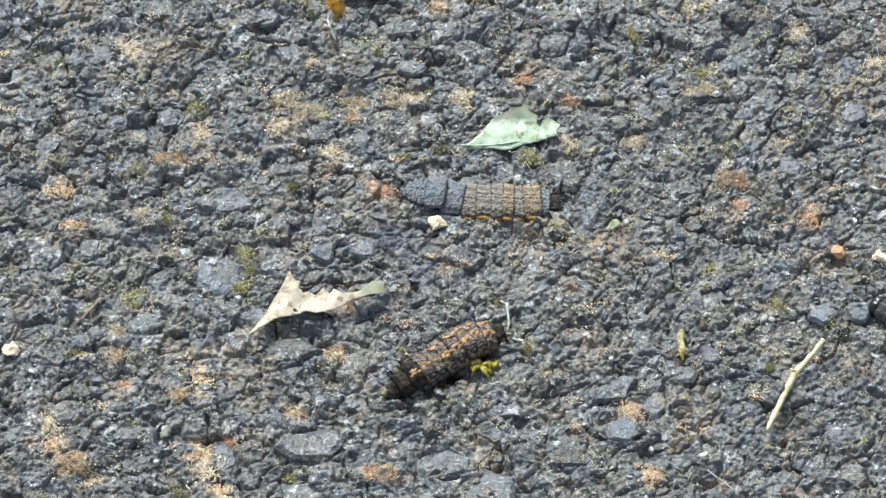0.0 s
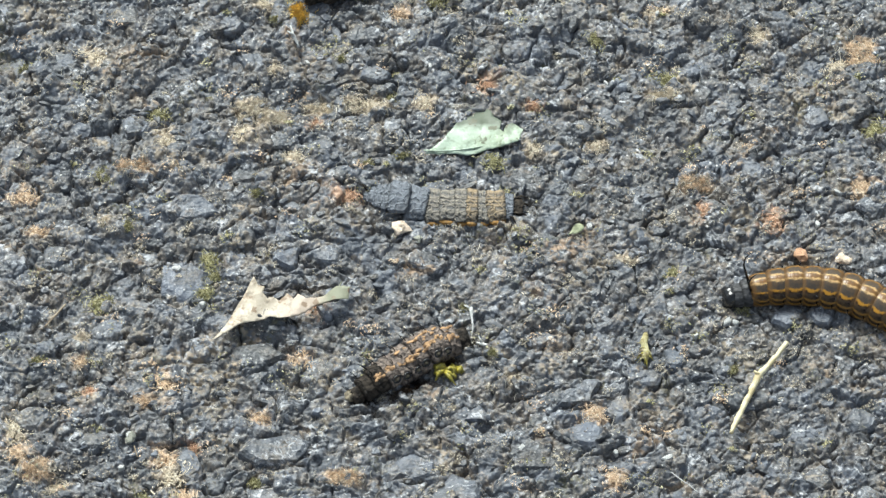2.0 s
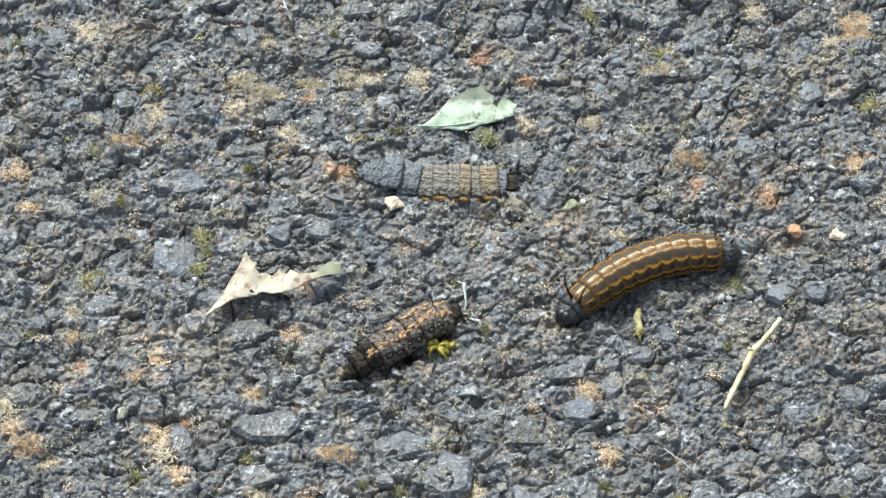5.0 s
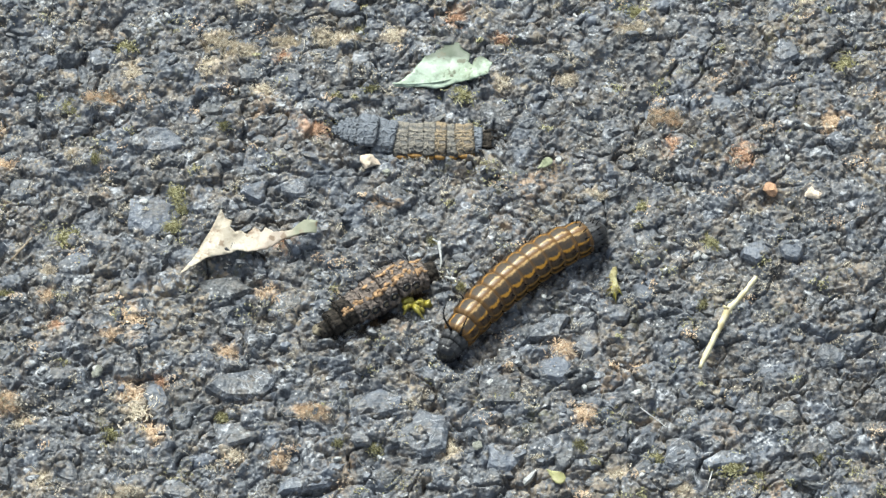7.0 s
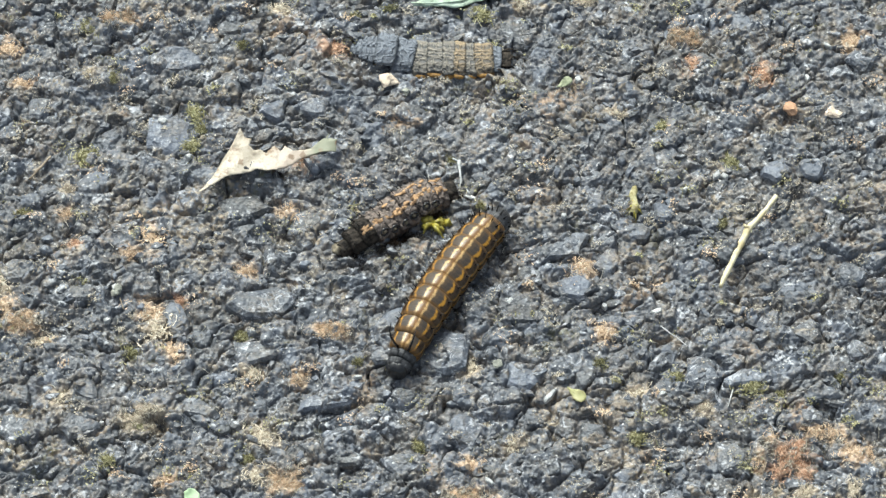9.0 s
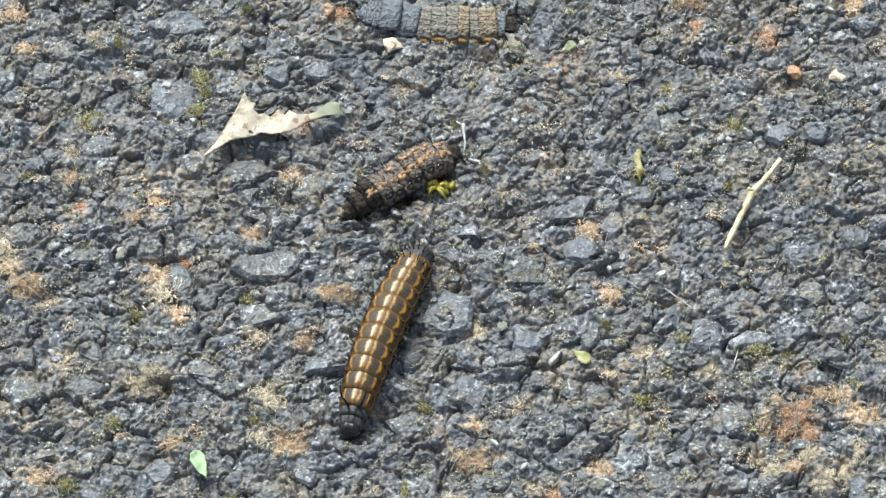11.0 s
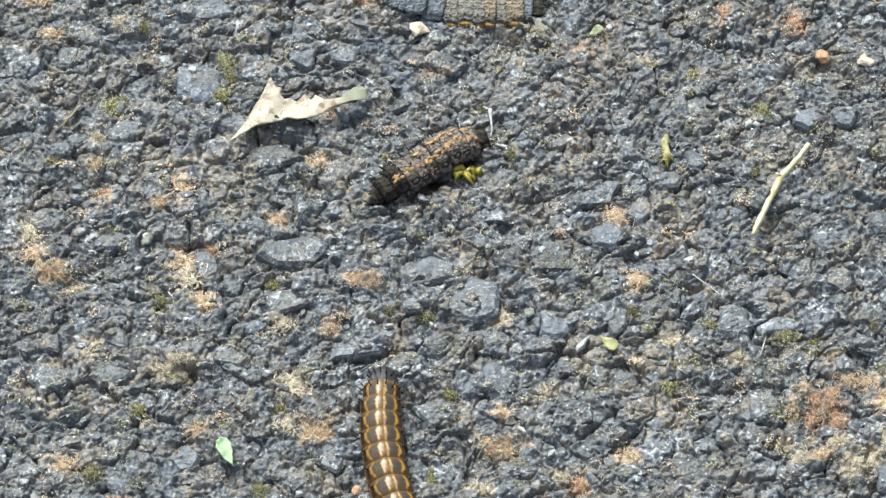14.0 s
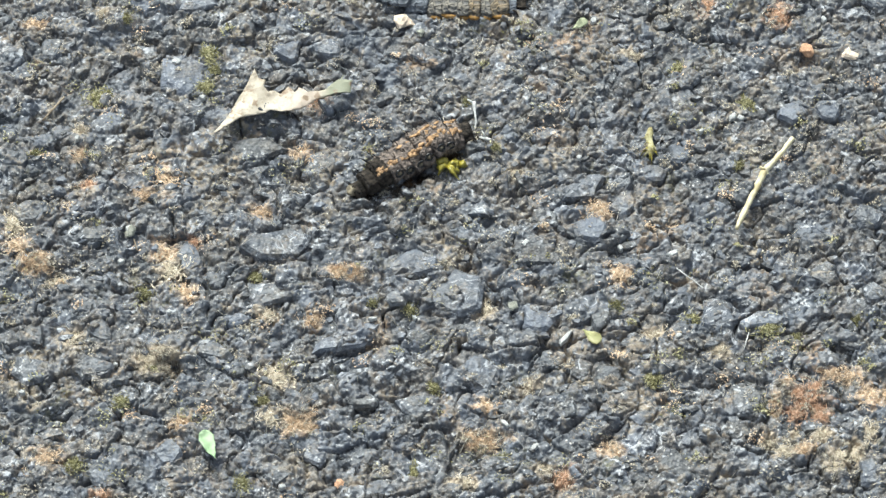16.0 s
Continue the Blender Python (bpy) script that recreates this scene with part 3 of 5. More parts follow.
def curve(tail, mid, head, count=25):
    """A smooth bow from tail by mid to head (mm)."""
    a, b, c = (Vector((x, y)) for x, y in (tail, mid, head))
    s = (b - a).length / ((b - a).length + (c - b).length)
    ctrl = (b - (1 - s) ** 2 * a - s * s * c) / (2 * s * (1 - s))
    return [(1 - u) ** 2 * a + 2 * u * (1 - u) * ctrl + u * u * c for u in (n / (count - 1) for n in range(count))]


# the share of the body, from its tail, at which each piece sits: head first
SHARES = (0.985, 0.945, 0.905, 0.85, 0.775, 0.697, 0.618, 0.539, 0.46, 0.381, 0.302, 0.223, 0.145, 0.07)


def bearing(way):
    return math.degrees(math.atan2(way.y, way.x))


def stance(t, tail, mid, head, base=None):
    """The poses of a crawling body at t seconds: the whole body's, and each piece's in its space."""
    line = curve(tail, mid, head)
    centre, way = along(line, 0.5)
    whole = pose(centre.x * MM, centre.y * MM, 3.2 * MM, 0, 0, bearing(way))
    back, rows = whole.inverted(), []
    for n, share in enumerate(SHARES):
        ripple = math.sin(2 * math.pi * (1.1 * t - 1.6 * share))
        p, w = along(line, min(0.999, share + 0.006 * ripple))
        low = (WIDTHS[max(0, n - 1)] - 4.0) * 0.75
        z = 3.0 + low + 0.16 * ripple + (-0.3 if n == 0 else 0)
        rows.append(back @ pose(p.x * MM, (p.y - 0.55) * MM, z * MM, 0, 1.5 * math.cos(2 * math.pi * (1.1 * t - 1.6 * share)) + (14 if n == 0 else 0), bearing(w)))
    return t, whole, rows


# ---- dead caterpillars ----
def crumbs(seed, count, fibres, grain=1.0, strand=1.0):
    """A low mound one unit across of crumbs and short curled fibres."""
    rng = np.random.default_rng(seed)
    verts, faces = [], []
    shape = rng.uniform(0.5, 1.2, 7)
    for n in range(count):
        a, r = rng.uniform(0, 2 * math.pi), min(1.7, abs(rng.normal(0, 0.62)))
        u = a / (2 * math.pi) * 7
        r *= 0.5 * (shape[int(u)] * (1 - u % 1) + shape[(int(u) + 1) % 7] * (u % 1))
        x, y = r * math.cos(a), r * math.sin(a)
        z, s = rng.uniform(0, 0.16) * max(0.1, 1 - 1.7 * r), grain * 0.012 * math.exp(rng.normal(0.3, 0.45))
        k = len(verts)
        turn = Euler(rng.uniform(0, 6.28, 3)).to_matrix()
        if n < fibres:
            long, bow, wide = strand * rng.uniform(0.06, 0.16), rng.uniform(-0.03, 0.03), 0.007 * strand
            way = Vector((math.cos(a * 3), math.sin(a * 3), rng.uniform(-0.2, 0.7)))
            side = Vector((-way.y, way.x, 0)).normalized()
            for q in (-1, 0, 1):
                c = Vector((x, y, z + 0.05)) + way * long * q / 2 + side * bow * (1 - q * q)
                verts += [tuple(c - side * wide), tuple(c + side * wide), tuple(c + Vector((0, 0, 1.4 * wide)))]
            for b in (0, 3):
                for i, j in ((0, 1), (1, 2), (2, 0)):
                    faces.append((k + b + i, k + b + j, k + b + 3 + j, k + b + 3 + i))
        else:
            for p in ((1, 0, 0), (-1, 0, 0), (0, 1, 0), (0, -1, 0), (0, 0, 0.8), (0, 0, -0.8)):
                q = turn @ Vector(p) * s * rng.uniform(0.5, 1.5)
                verts.append((x + q.x, y + q.y, z + q.z))
            faces += [tuple(k + i for i in f) for f in ((0, 2, 4), (2, 1, 4), (1, 3, 4), (3, 0, 4), (2, 0, 5), (1, 2, 5), (3, 1, 5), (0, 3, 5))]
    return verts, faces


def dead_body(thing, line, widths, skins, name="body_segment", flat=0.6, lumps=0.03, seed=0, lift=0.0):
    """Shrunken segments laid on the asphalt along a line of places (mm)."""
    line = [Vector(p) for p in line]
    total = sum((b - a).length for a, b in zip(line, line[1:]))
    count, made = len(widths), []
    for n, (radius, (skin, label)) in enumerate(zip(widths, skins)):
        p, w = along(line, (n + 0.5) / count)
        seg = part(name, segment_bm(radius, total / count * 1.12, flat, lumps, seed + n, 20), skin, thing, label)
        z = ground_at(p.x, p.y, 1.5) + (0.72 * radius * flat + lift) * MM
        seg.matrix_basis = pose(p.x * MM, p.y * MM, z, 5 * math.sin(3.1 * n + seed), 4 * math.sin(2.3 * n), bearing(w) + 7 * math.sin(4.7 * n + seed))
        made.append(seg)
    return made


def wrinkled_bm(radius, length, flat, ridges, amp, seed, sides=40):
    """A flattened dried segment along x: lengthwise wrinkles, a pinched joint at each end, sunken hollows."""
    rng = np.random.default_rng(seed)
    bm, rings, phase = bmesh.new(), [], rng.uniform(0, 6.283)
    for u, r in ((-0.56, 0.86), (-0.50, 0.945), (-0.40, 0.985), (-0.22, 1.0), (0.0, 0.975), (0.2, 1.0), (0.40, 0.985), (0.50, 0.945), (0.56, 0.86)):
        ring = []
        for q in range(sides):
            a = 2 * math.pi * q / sides
            dent = noise.noise((1.3 * math.sin(a) + seed, 1.3 * math.cos(a), 2.2 * u))
            k = radius * (r + amp * math.cos(ridges * a + phase + 3.0 * u * dent) + 0.10 * dent + 0.02 * rng.uniform(-1, 1))
            ring.append(bm.verts.new((u * length * MM, k * math.sin(a) * MM, max(k * math.cos(a) * flat, -0.7 * radius * flat) * MM)))
        rings.append(ring)
    for a, b in zip(rings, rings[1:]):
        for q in range(sides):
            bm.faces.new((a[q], a[(q + 1) % sides], b[(q + 1) % sides], b[q]))
    bm.faces.new(rings[0][::-1])
    bm.faces.new(rings[-1])
    bmesh.ops.recalc_face_normals(bm, faces=bm.faces)
    return bm


def build_dead_grey():
    thing = tagged(new("caterpillar"), "dried dead caterpillar, ash-grey front and faded striped rear, flat on asphalt", "caterpillar", "caterpillars on the asphalt")
    line = [Vector(p) for p in ((-7.0, 8.0), (-2.0, 6.3), (5.2, 5.2), (13.0, 4.9), (19.6, 5.1), (23.0, 5.0))]
    rows = [(1.0, 1.3, ASHEN)] + [(1.0, w, ASHEN) for w in (1.8, 2.3, 2.7, 3.0)] + [(3.3, 3.4, ASHEN), (3.4, 3.5, ASHEN)]
    rows += [(2.7, 3.7, FADED), (2.7, 3.75, FADED), (2.1, 3.8, FADED), (2.0, 3.8, GOLDEN), (1.9, 3.7, FADED), (3.1, 3.55, GOLDEN), (1.6, 3.0, ASHEN), (1.7, 2.0, CHAR)]
    total, at = sum(r[0] for r in rows), 0.0
    rng = np.random.default_rng(31)
    for n, (long, k, skin) in enumerate(rows):
        p, w = along(line, (at + long / 2) / total)
        at += long
        name, label = ("head", "blackened collapsed head") if n == len(rows) - 1 else ("body_segment", "ash-grey dried segment" if skin is ASHEN else "")
        seg = part(name, wrinkled_bm(k * rng.uniform(0.96, 1.05), long * 1.1, 0.34, 11 if skin is not ASHEN else 7, 0.05, 3 + n), skin, thing, label)
        z = ground_at(p.x, p.y, 1.5) + (0.26 * k + 0.1) * MM
        seg.matrix_basis = pose(p.x * MM, p.y * MM, z, rng.uniform(-4, 4), rng.uniform(-4, 4), bearing(w) + rng.uniform(-3.5, 3.5))
        if 6 < n < 13:
            bm = bmesh.new()
            tube(bm, [(-0.56 * long * MM, -0.92 * k * MM, -0.5 * MM), (-0.2 * long * MM, -1.03 * k * MM, -0.35 * MM), (0.25 * long * MM, -1.05 * k * MM, -0.4 * MM), (0.56 * long * MM, -0.92 * k * MM, -0.5 * MM)], [0.3 * MM, 0.5 * MM, 0.46 * MM, 0.3 * MM], 8)
            part("side_fold", bm, AMBERFOLD, seg, "amber fold along the flank")
    for dx, dy, way, long in ((21.2, 6.6, 0.15, 3.4), (22.0, 5.6, -0.2, 2.8), (21.4, 3.4, -0.35, 3.6), (22.6, 4.4, 0.5, 2.2), (20.6, 2.6, -0.9, 2.0), (-6.6, 8.4, 2.4, 2.0)):
        bm = bmesh.new()
        z = ground_at(dx, dy, 1.5) + 0.7 * MM
        tube(bm, [(dx * MM, dy * MM, z), ((dx + 0.5 * long * math.cos(way)) * MM, (dy + 0.5 * long * math.sin(way) + 0.25) * MM, z + 0.5 * MM), ((dx + long * math.cos(way)) * MM, (dy + long * math.sin(way)) * MM, z - 0.2 * MM)], [0.26 * MM, 0.2 * MM, 0.06 * MM], 6)
        part("leg", bm, CHAR, thing, "shrivelled black leg")
    return thing


def build_dead_rusty():
    thing = tagged(new("caterpillar"), "crushed dead caterpillar, black and rust-orange, with yellow pulp beside it", "caterpillar", "caterpillars on the asphalt")
    line = [Vector(p) for p in ((-8.9, -38.4), (-4.6, -35.4), (1.6, -30.6), (7.4, -26.5), (12.4, -24.6))]
    widths = (1.8, 2.6, 3.0, 3.3, 3.5, 3.7, 3.8, 3.8, 3.7, 3.2, 2.2)
    rng, flat, segs = np.random.default_rng(7), 0.78, []
    total = sum((b - a).length for a, b in zip(line, line[1:]))
    for n, k in enumerate(widths):
        burnt = n < 3 or n == 10
        p, w = along(line, (n + 0.5) / len(widths))
        seg = part("body_segment", wrinkled_bm(k, total / 11 * 1.12, flat, 8, 0.05, 40 + n), CHAR if burnt else SOOTY, thing, "blackened shrivelled end segment" if burnt else "")
        seg.matrix_basis = pose(p.x * MM, p.y * MM, ground_at(p.x, p.y, 1.5) + 0.62 * k * flat * MM, rng.uniform(-5, 5), rng.uniform(-4, 4), bearing(w) + rng.uniform(-5, 5))
        segs.append(seg)

        def on_skin(a, slip, lift=1.0):
            return Matrix.Translation((slip * MM, lift * k * math.sin(a) * MM, lift * k * flat * math.cos(a) * MM)) @ Matrix.Rotation(-a, 4, "X")

        for a, slip in ((0.50, 0.6), (0.46, 0.0), (0.52, -0.7), (-0.36, 0.75), (-0.30, -0.05), (-0.38, -0.8), (-0.14, 0.35), (-0.18, -0.5), (0.16, -0.2)):
            if n < 2 or n > 9 or (n < 5 and a > 0) or rng.random() < 0.12:
                continue
            bm = bmesh.new()
            bmesh.ops.create_icosphere(bm, subdivisions=2, radius=rng.uniform(0.22, 0.44) * MM)
            for v in bm.verts:
                v.co.x *= 1.55
                v.co.z *= 0.5
                v.co *= 1 + 0.9 * noise.noise(v.co * 2600 + Vector((n, 9 * a, slip)))
            bm.transform(on_skin(a + rng.normal(0, 0.06), slip + rng.normal(0, 0.15)))
            part("tubercle", bm, SCAB, seg, "pale orange scabby tubercle")
        if 2 < n < 9:
            bm = bmesh.new()
            loop = [Vector((0.78 * math.cos(q * math.pi / 6) * MM, 0.62 * math.sin(q * math.pi / 6) * MM, 0)) for q in range(13)]
            tube(bm, loop, [0.2 * MM] * 13, 6)
            bm.transform(on_skin(-1.0, 0.1, 1.02))
            part("spiracle_ring", bm, BLACK, seg, "black ring on the flank")
            bm = bmesh.new()
            bmesh.ops.create_icosphere(bm, subdivisions=2, radius=0.36 * MM)
            bm.transform(on_skin(-1.0, 0.1, 1.0))
            part("spiracle", bm, BUFF, seg, "dull buff bead")
        for a in (0.75, 0.15, -0.62, 1.25):
            foot = on_skin(a, -0.9).translation
            way = Vector((-0.35 + rng.normal(0, 0.15), math.sin(a), 0.8 * math.cos(a))).normalized()
            long = rng.uniform(1.2, 2.9 if a > 0.5 else 1.6) * MM
            bm = bmesh.new()
            tube(bm, [foot * 0.95, foot + way * 0.5 * long + Vector((0.15 * MM, 0, 0)), foot + way * long], [0.12 * MM, 0.08 * MM, 0.03 * MM], 6)
            part("spine", bm, BLACK, seg)
    for x, y, long, wide, seed in ((-5.5, -38.5, 8.0, 6.0, 41), (-1.0, -38.0, 9.0, 5.0, 42), (4.5, -34.5, 6.0, 3.0, 43), (13.4, -26.6, 4.0, 6.0, 44)):
        verts, faces = crumbs(seed, 220, 70)
        me = bpy.data.meshes.new("dark_residue")
        me.from_pydata(verts, [], faces)
        me.materials.append(CHAR)
        ob = new("dark_residue", me)
        ob.parent = thing
        ob.matrix_basis = pose(x * MM, y * MM, ground_at(x, y, 1.5), 0, 0, 35) @ Matrix.Diagonal((long * MM, wide * MM, 5 * MM, 1))
        tagged(ob, "black crumbly dried residue")
    # first two mounds added to stand in for the dark cavity by the pulp
    for x, y, long, wide, seed in ((7.4, -31.0, 5.6, 3.0, 51), (9.4, -29.8, 3.6, 2.4, 52), (0.6, -36.8, 5.4, 2.8, 53), (3.2, -35.2, 3.2, 2.4, 54)):
        verts, faces = crumbs(seed, 240, 60, 2.2, 1.4)
        me = bpy.data.meshes.new("wet_residue")
        me.from_pydata(verts, [], faces)
        me.materials.append(BURNT)
        ob = new("wet_residue", me)
        ob.parent = thing
        ob.matrix_basis = pose(x * MM, y * MM, ground_at(x, y, 1.5), 0, 0, 35) @ Matrix.Diagonal((long * MM, wide * MM, 5 * MM, 1))
        tagged(ob, "dark amber dried juice and crushed hollow")
    end = segs[0]
    bm = bmesh.new()
    bmesh.ops.create_icosphere(bm, subdivisions=3, radius=1.0 * MM)
    for v in bm.verts:
        v.co *= 1 + 0.7 * noise.noise(v.co * 1400)
        v.co += Vector((-1.2 * MM, 0.3 * MM, 0.5 * MM))
    part("tail_plate", bm, BUFF, end, "dull buff tail plate")
    for n, (a, long) in enumerate(((-2.6, 2.6), (-1.2, 3.4), (-0.9, 2.4), (0.2, 2.0))):
        bm = bmesh.new()
        z = 0.5
        pts = [(0, 0, z * MM), (0.5 * long * math.cos(a) * MM, 0.5 * long * math.sin(a) * MM, (z + 0.9) * MM), (long * math.cos(a + 0.25) * MM, long * math.sin(a + 0.25) * MM, 0.1 * MM)]
        tube(bm, pts, [0.5 * MM, 0.42 * MM, 0.12 * MM], 8)
        pulp = part("pulp_strand", bm, YELLOW, thing, "squeezed-out yellow pulp")
        pulp.matrix_basis = pose(8.4 * MM, -32.4 * MM, ground_at(8.4, -32.4, 1.5) + 0.4 * MM)
    for n in range(18):
        bm = bmesh.new()
        bmesh.ops.create_icosphere(bm, subdivisions=2, radius=rng.uniform(0.3, 0.95) * MM)
        for v in bm.verts:
            v.co *= 1 + 0.8 * noise.noise(v.co * 1900 + Vector((n, 5, 0)))
        x, y = 8.6 + rng.normal(0, 1.3), -32.0 + rng.normal(0, 0.7)
        part("pulp_lump", bm, YELLOW, thing, "squeezed-out yellow pulp").matrix_basis = pose(x * MM, y * MM, ground_at(x, y, 1) + rng.uniform(0.3, 0.9) * MM)
    return thing


def build_dead_dark():
    thing = tagged(new("caterpillar"), "dark dead caterpillar with an amber-yellow burst end on asphalt", "caterpillar", "caterpillars on the asphalt")
    widths = (2.2, 2.9, 3.3, 3.5, 3.5, 3.4, 3.2, 2.8, 2.2)
    segs = dead_body(thing, [(-18.8, 54.4), (-12.0, 57.6), (-4.0, 61.0), (8.0, 66.0)], widths, [(CHAR, ""), (CHAR, "")] + [(SOOTY, "")] * 5 + [(CHAR, "")] * 2, flat=0.7, lumps=0.05, seed=60)
    for x, y, long, wide, seed in ((-20.8, 51.4, 4.2, 6.0, 46), (-19.8, 49.6, 3.0, 3.6, 47), (-20.4, 52.6, 3.4, 4.0, 48)):
        verts, faces = crumbs(seed, 260, 150, 2.0, 1.7)
        me = bpy.data.meshes.new("burst_pulp")
        me.from_pydata(verts, [], faces)
        me.materials.append(AMBER)
        ob = new("burst_pulp", me)
        ob.parent = thing
        ob.matrix_basis = pose(x * MM, y * MM, ground_at(x, y, 1.5)) @ Matrix.Diagonal((long * MM, wide * MM, 9 * MM, 1))
        tagged(ob, "amber-yellow burst pulp")
    return thing


build_dead_grey()
build_dead_rusty()
build_dead_dark()


# ---- leaf scraps ----
def build_green_leaf():
    cx, cy = 13.5, 21.5
    edge = ((4.5, 16.3), (6.7, 18.3), (8.5, 20.1), (10.1, 22.8), (11.1, 24.7), (12.3, 25.9), (13.2, 27.9), (14.6, 27.0), (17.0, 27.2), (17.8, 25.0), (19.3, 23.6), (18.9, 21.9), (19.6, 21.2), (20.1, 22.5), (21.3, 22.9), (23.4, 21.1), (22.5, 18.9), (17.7, 17.8), (12.7, 16.5), (8.5, 16.7))
    leaf = tagged(new("leaf"), "torn pale green leaf scrap with dark nibbled spots on asphalt", "leaf", "fallen leaves")
    blade = part("blade", sheet([(x - cx, y - cy) for x, y in edge], lambda x, y: 0.9 + 0.012 * x * x - 0.03 * y * y + 0.10 * math.sin(0.9 * x + 0.5 * y), 0.22), LEAF_GREEN, leaf)
    bm = bmesh.new()
    tube(bm, [((-9.2 + 1.85 * n) * MM, (-4.75 + 0.10 * n + 0.05 * n * n / 2) * MM, (1.35 + 0.012 * (-9 + 1.85 * n) ** 2 - 0.6) * MM) for n in range(9)], [0.17 * MM] * 7 + [0.13 * MM, 0.07 * MM], 7)
    part("midrib", bm, LEAF_GREEN, leaf, "pale thickened leaf edge")
    leaf.matrix_basis = pose(cx * MM, (cy + 0.5) * MM, ground_at(cx, cy, 5) + 0.35 * MM, 3, 0, 0)


def build_tan_leaf():
    cx, cy = -22.3, -18.5
    edge = ((-35.0, -26.2), (-32.5, -24.0), (-29.7, -21.6), (-25.6, -20.4), (-24.4, -19.8), (-22.5, -20.5), (-19.1, -20.0), (-15.9, -18.0), (-12.7, -17.3), (-9.6, -17.3), (-9.3, -15.1), (-11.9, -14.5), (-14.3, -16.1), (-17.6, -16.5), (-19.2, -15.5), (-20.0, -16.5), (-21.2, -15.1), (-22.6, -16.5), (-23.7, -15.8), (-24.9, -16.1), (-25.9, -15.1), (-25.4, -13.9), (-26.8, -13.3), (-27.5, -11.7), (-29.1, -14.8), (-30.8, -18.0), (-32.5, -21.6))
    leaf = tagged(new("leaf"), "ragged beige dead leaf scrap with a greenish tip on asphalt", "leaf", "fallen leaves")
    part("blade", sheet([(x - cx, y - cy) for x, y in edge], lambda x, y: 0.9 + 0.006 * (x + 4) ** 2 + 0.03 * y * y + 0.22 * math.sin(0.8 * x - 0.6 * y), 0.2), LEAF_TAN, leaf)
    bm = bmesh.new()
    tube(bm, [((10.6 + 0.25 * n) * MM, (3.0 + 0.9 * n) * MM, (2.6 - 0.12 * n * n) * MM) for n in range(4)], [0.18 * MM, 0.15 * MM, 0.12 * MM, 0.06 * MM], 6)
    part("leaf_stalk", bm, LEAF_TAN, leaf, "thin pale stalk")
    leaf.matrix_basis = pose(cx * MM, (cy - 1.5) * MM, ground_at(cx, cy, 5) + 1.25 * MM, 3, -1.5, 0)


build_green_leaf()
build_tan_leaf()


def small_leaf(name, x, y, long, wide, turn, material, label, group=""):
    edge = [(long / 2 * math.cos(a), wide / 2 * math.sin(a) * (0.55 + 0.45 * math.cos(a))) for a in (2 * math.pi * n / 12 for n in range(12))]
    leaf = tagged(new(name), label, "leaf", group)
    part("blade", sheet(edge, lambda u, v: 0.35 + 0.06 * u * u + 0.16 * v * v + 0.12 * math.sin(2.1 * u + v), 0.2, 0.4, 0.12), material, leaf)
    bm = bmesh.new()
    tube(bm, [((-0.5 + 0.25 * n) * long * MM, 0, (0.38 + 0.06 * ((-0.5 + 0.25 * n) * long) ** 2) * MM) for n in range(4)], [0.16 * MM, 0.14 * MM, 0.12 * MM, 0.05 * MM], 6)
    part("midrib", bm, material, leaf)
    leaf.matrix_basis = pose(x * MM, y * MM, ground_at(x, y, 1.5) + 0.95 * MM, 8, 4, turn)


small_leaf("leaf", -33.9, -92.4, 6.2, 4.3, 112, FRESH, "tiny fresh green leaf chip on asphalt", "fallen leaves")
small_leaf("leaf", 33.1, -0.9, 3.6, 2.6, 40, DULLGREEN, "tiny dull grey-green leaf chip on asphalt", "fallen leaves")


# ---- twig, straws and slivers ----
def rod(name, pts, radii, material, label, category, bits=(), lift=0.35):
    thing = tagged(new(name), label, category)
    rng = np.random.default_rng(int(100 * abs(pts[0][0])))
    fine, thick = [], []
    for (xa, ya), (xb, yb), ra, rb in zip(pts, pts[1:], radii, radii[1:]):
        for q in range(4):
            r = (ra + (rb - ra) * q / 4) * rng.uniform(0.86, 1.14)
            fine.append((xa + (xb - xa) * q / 4 + rng.normal(0, 0.05 * r), ya + (yb - ya) * q / 4 + rng.normal(0, 0.05 * r)))
            thick.append(r)
    pts, radii = fine + [pts[-1]], thick + [radii[-1]]
    zs = [ground_at(x, y, 1.0) for x, y in pts]
    k = np.linspace(0.0, 1.0, len(pts))
    tilt = np.polyfit(k, zs, 1)
    rest = np.polyval(tilt, k) + lift * MM + 0.9 * max(np.array(zs) - np.polyval(tilt, k))
    low = float(rest.mean())
    bm = bmesh.new()
    tube(bm, [(x * MM, y * MM, rest[n] + radii[n] * MM * 0.5) for n, (x, y) in enumerate(pts)], [r * MM for r in radii], 9)
    part("stem", bm, material, thing)
    for x, y, dx, dy, r in bits:
        bm = bmesh.new()
        tube(bm, [(x * MM, y * MM, low + 0.6 * MM), ((x + dx) * MM, (y + dy) * MM, low + 1.1 * MM)], [r * MM, 0.5 * r * MM], 7)
        part("twig_knot", bm, material, thing)


rod("twig", [(72.1, -26.5), (70.1, -29.5), (68.0, -32.3), (66.4, -34.2), (65.6, -36.4), (63.7, -40.5), (62.1, -44.0), (60.9, -47.0)], [0.42, 0.52, 0.5, 0.66, 0.62, 0.6, 0.58, 0.36], STRAWY, "pale yellow dry twig lying on asphalt", "twig", ((66.4, -34.2, -0.75, 0.5, 0.45),))
rod("straw", [(49.8, -54.2), (51.4, -55.6), (53.0, -56.8), (54.6, -58.3)], [0.09, 0.12, 0.12, 0.07], WHITE, "thin pale grass straw on asphalt", "straw")
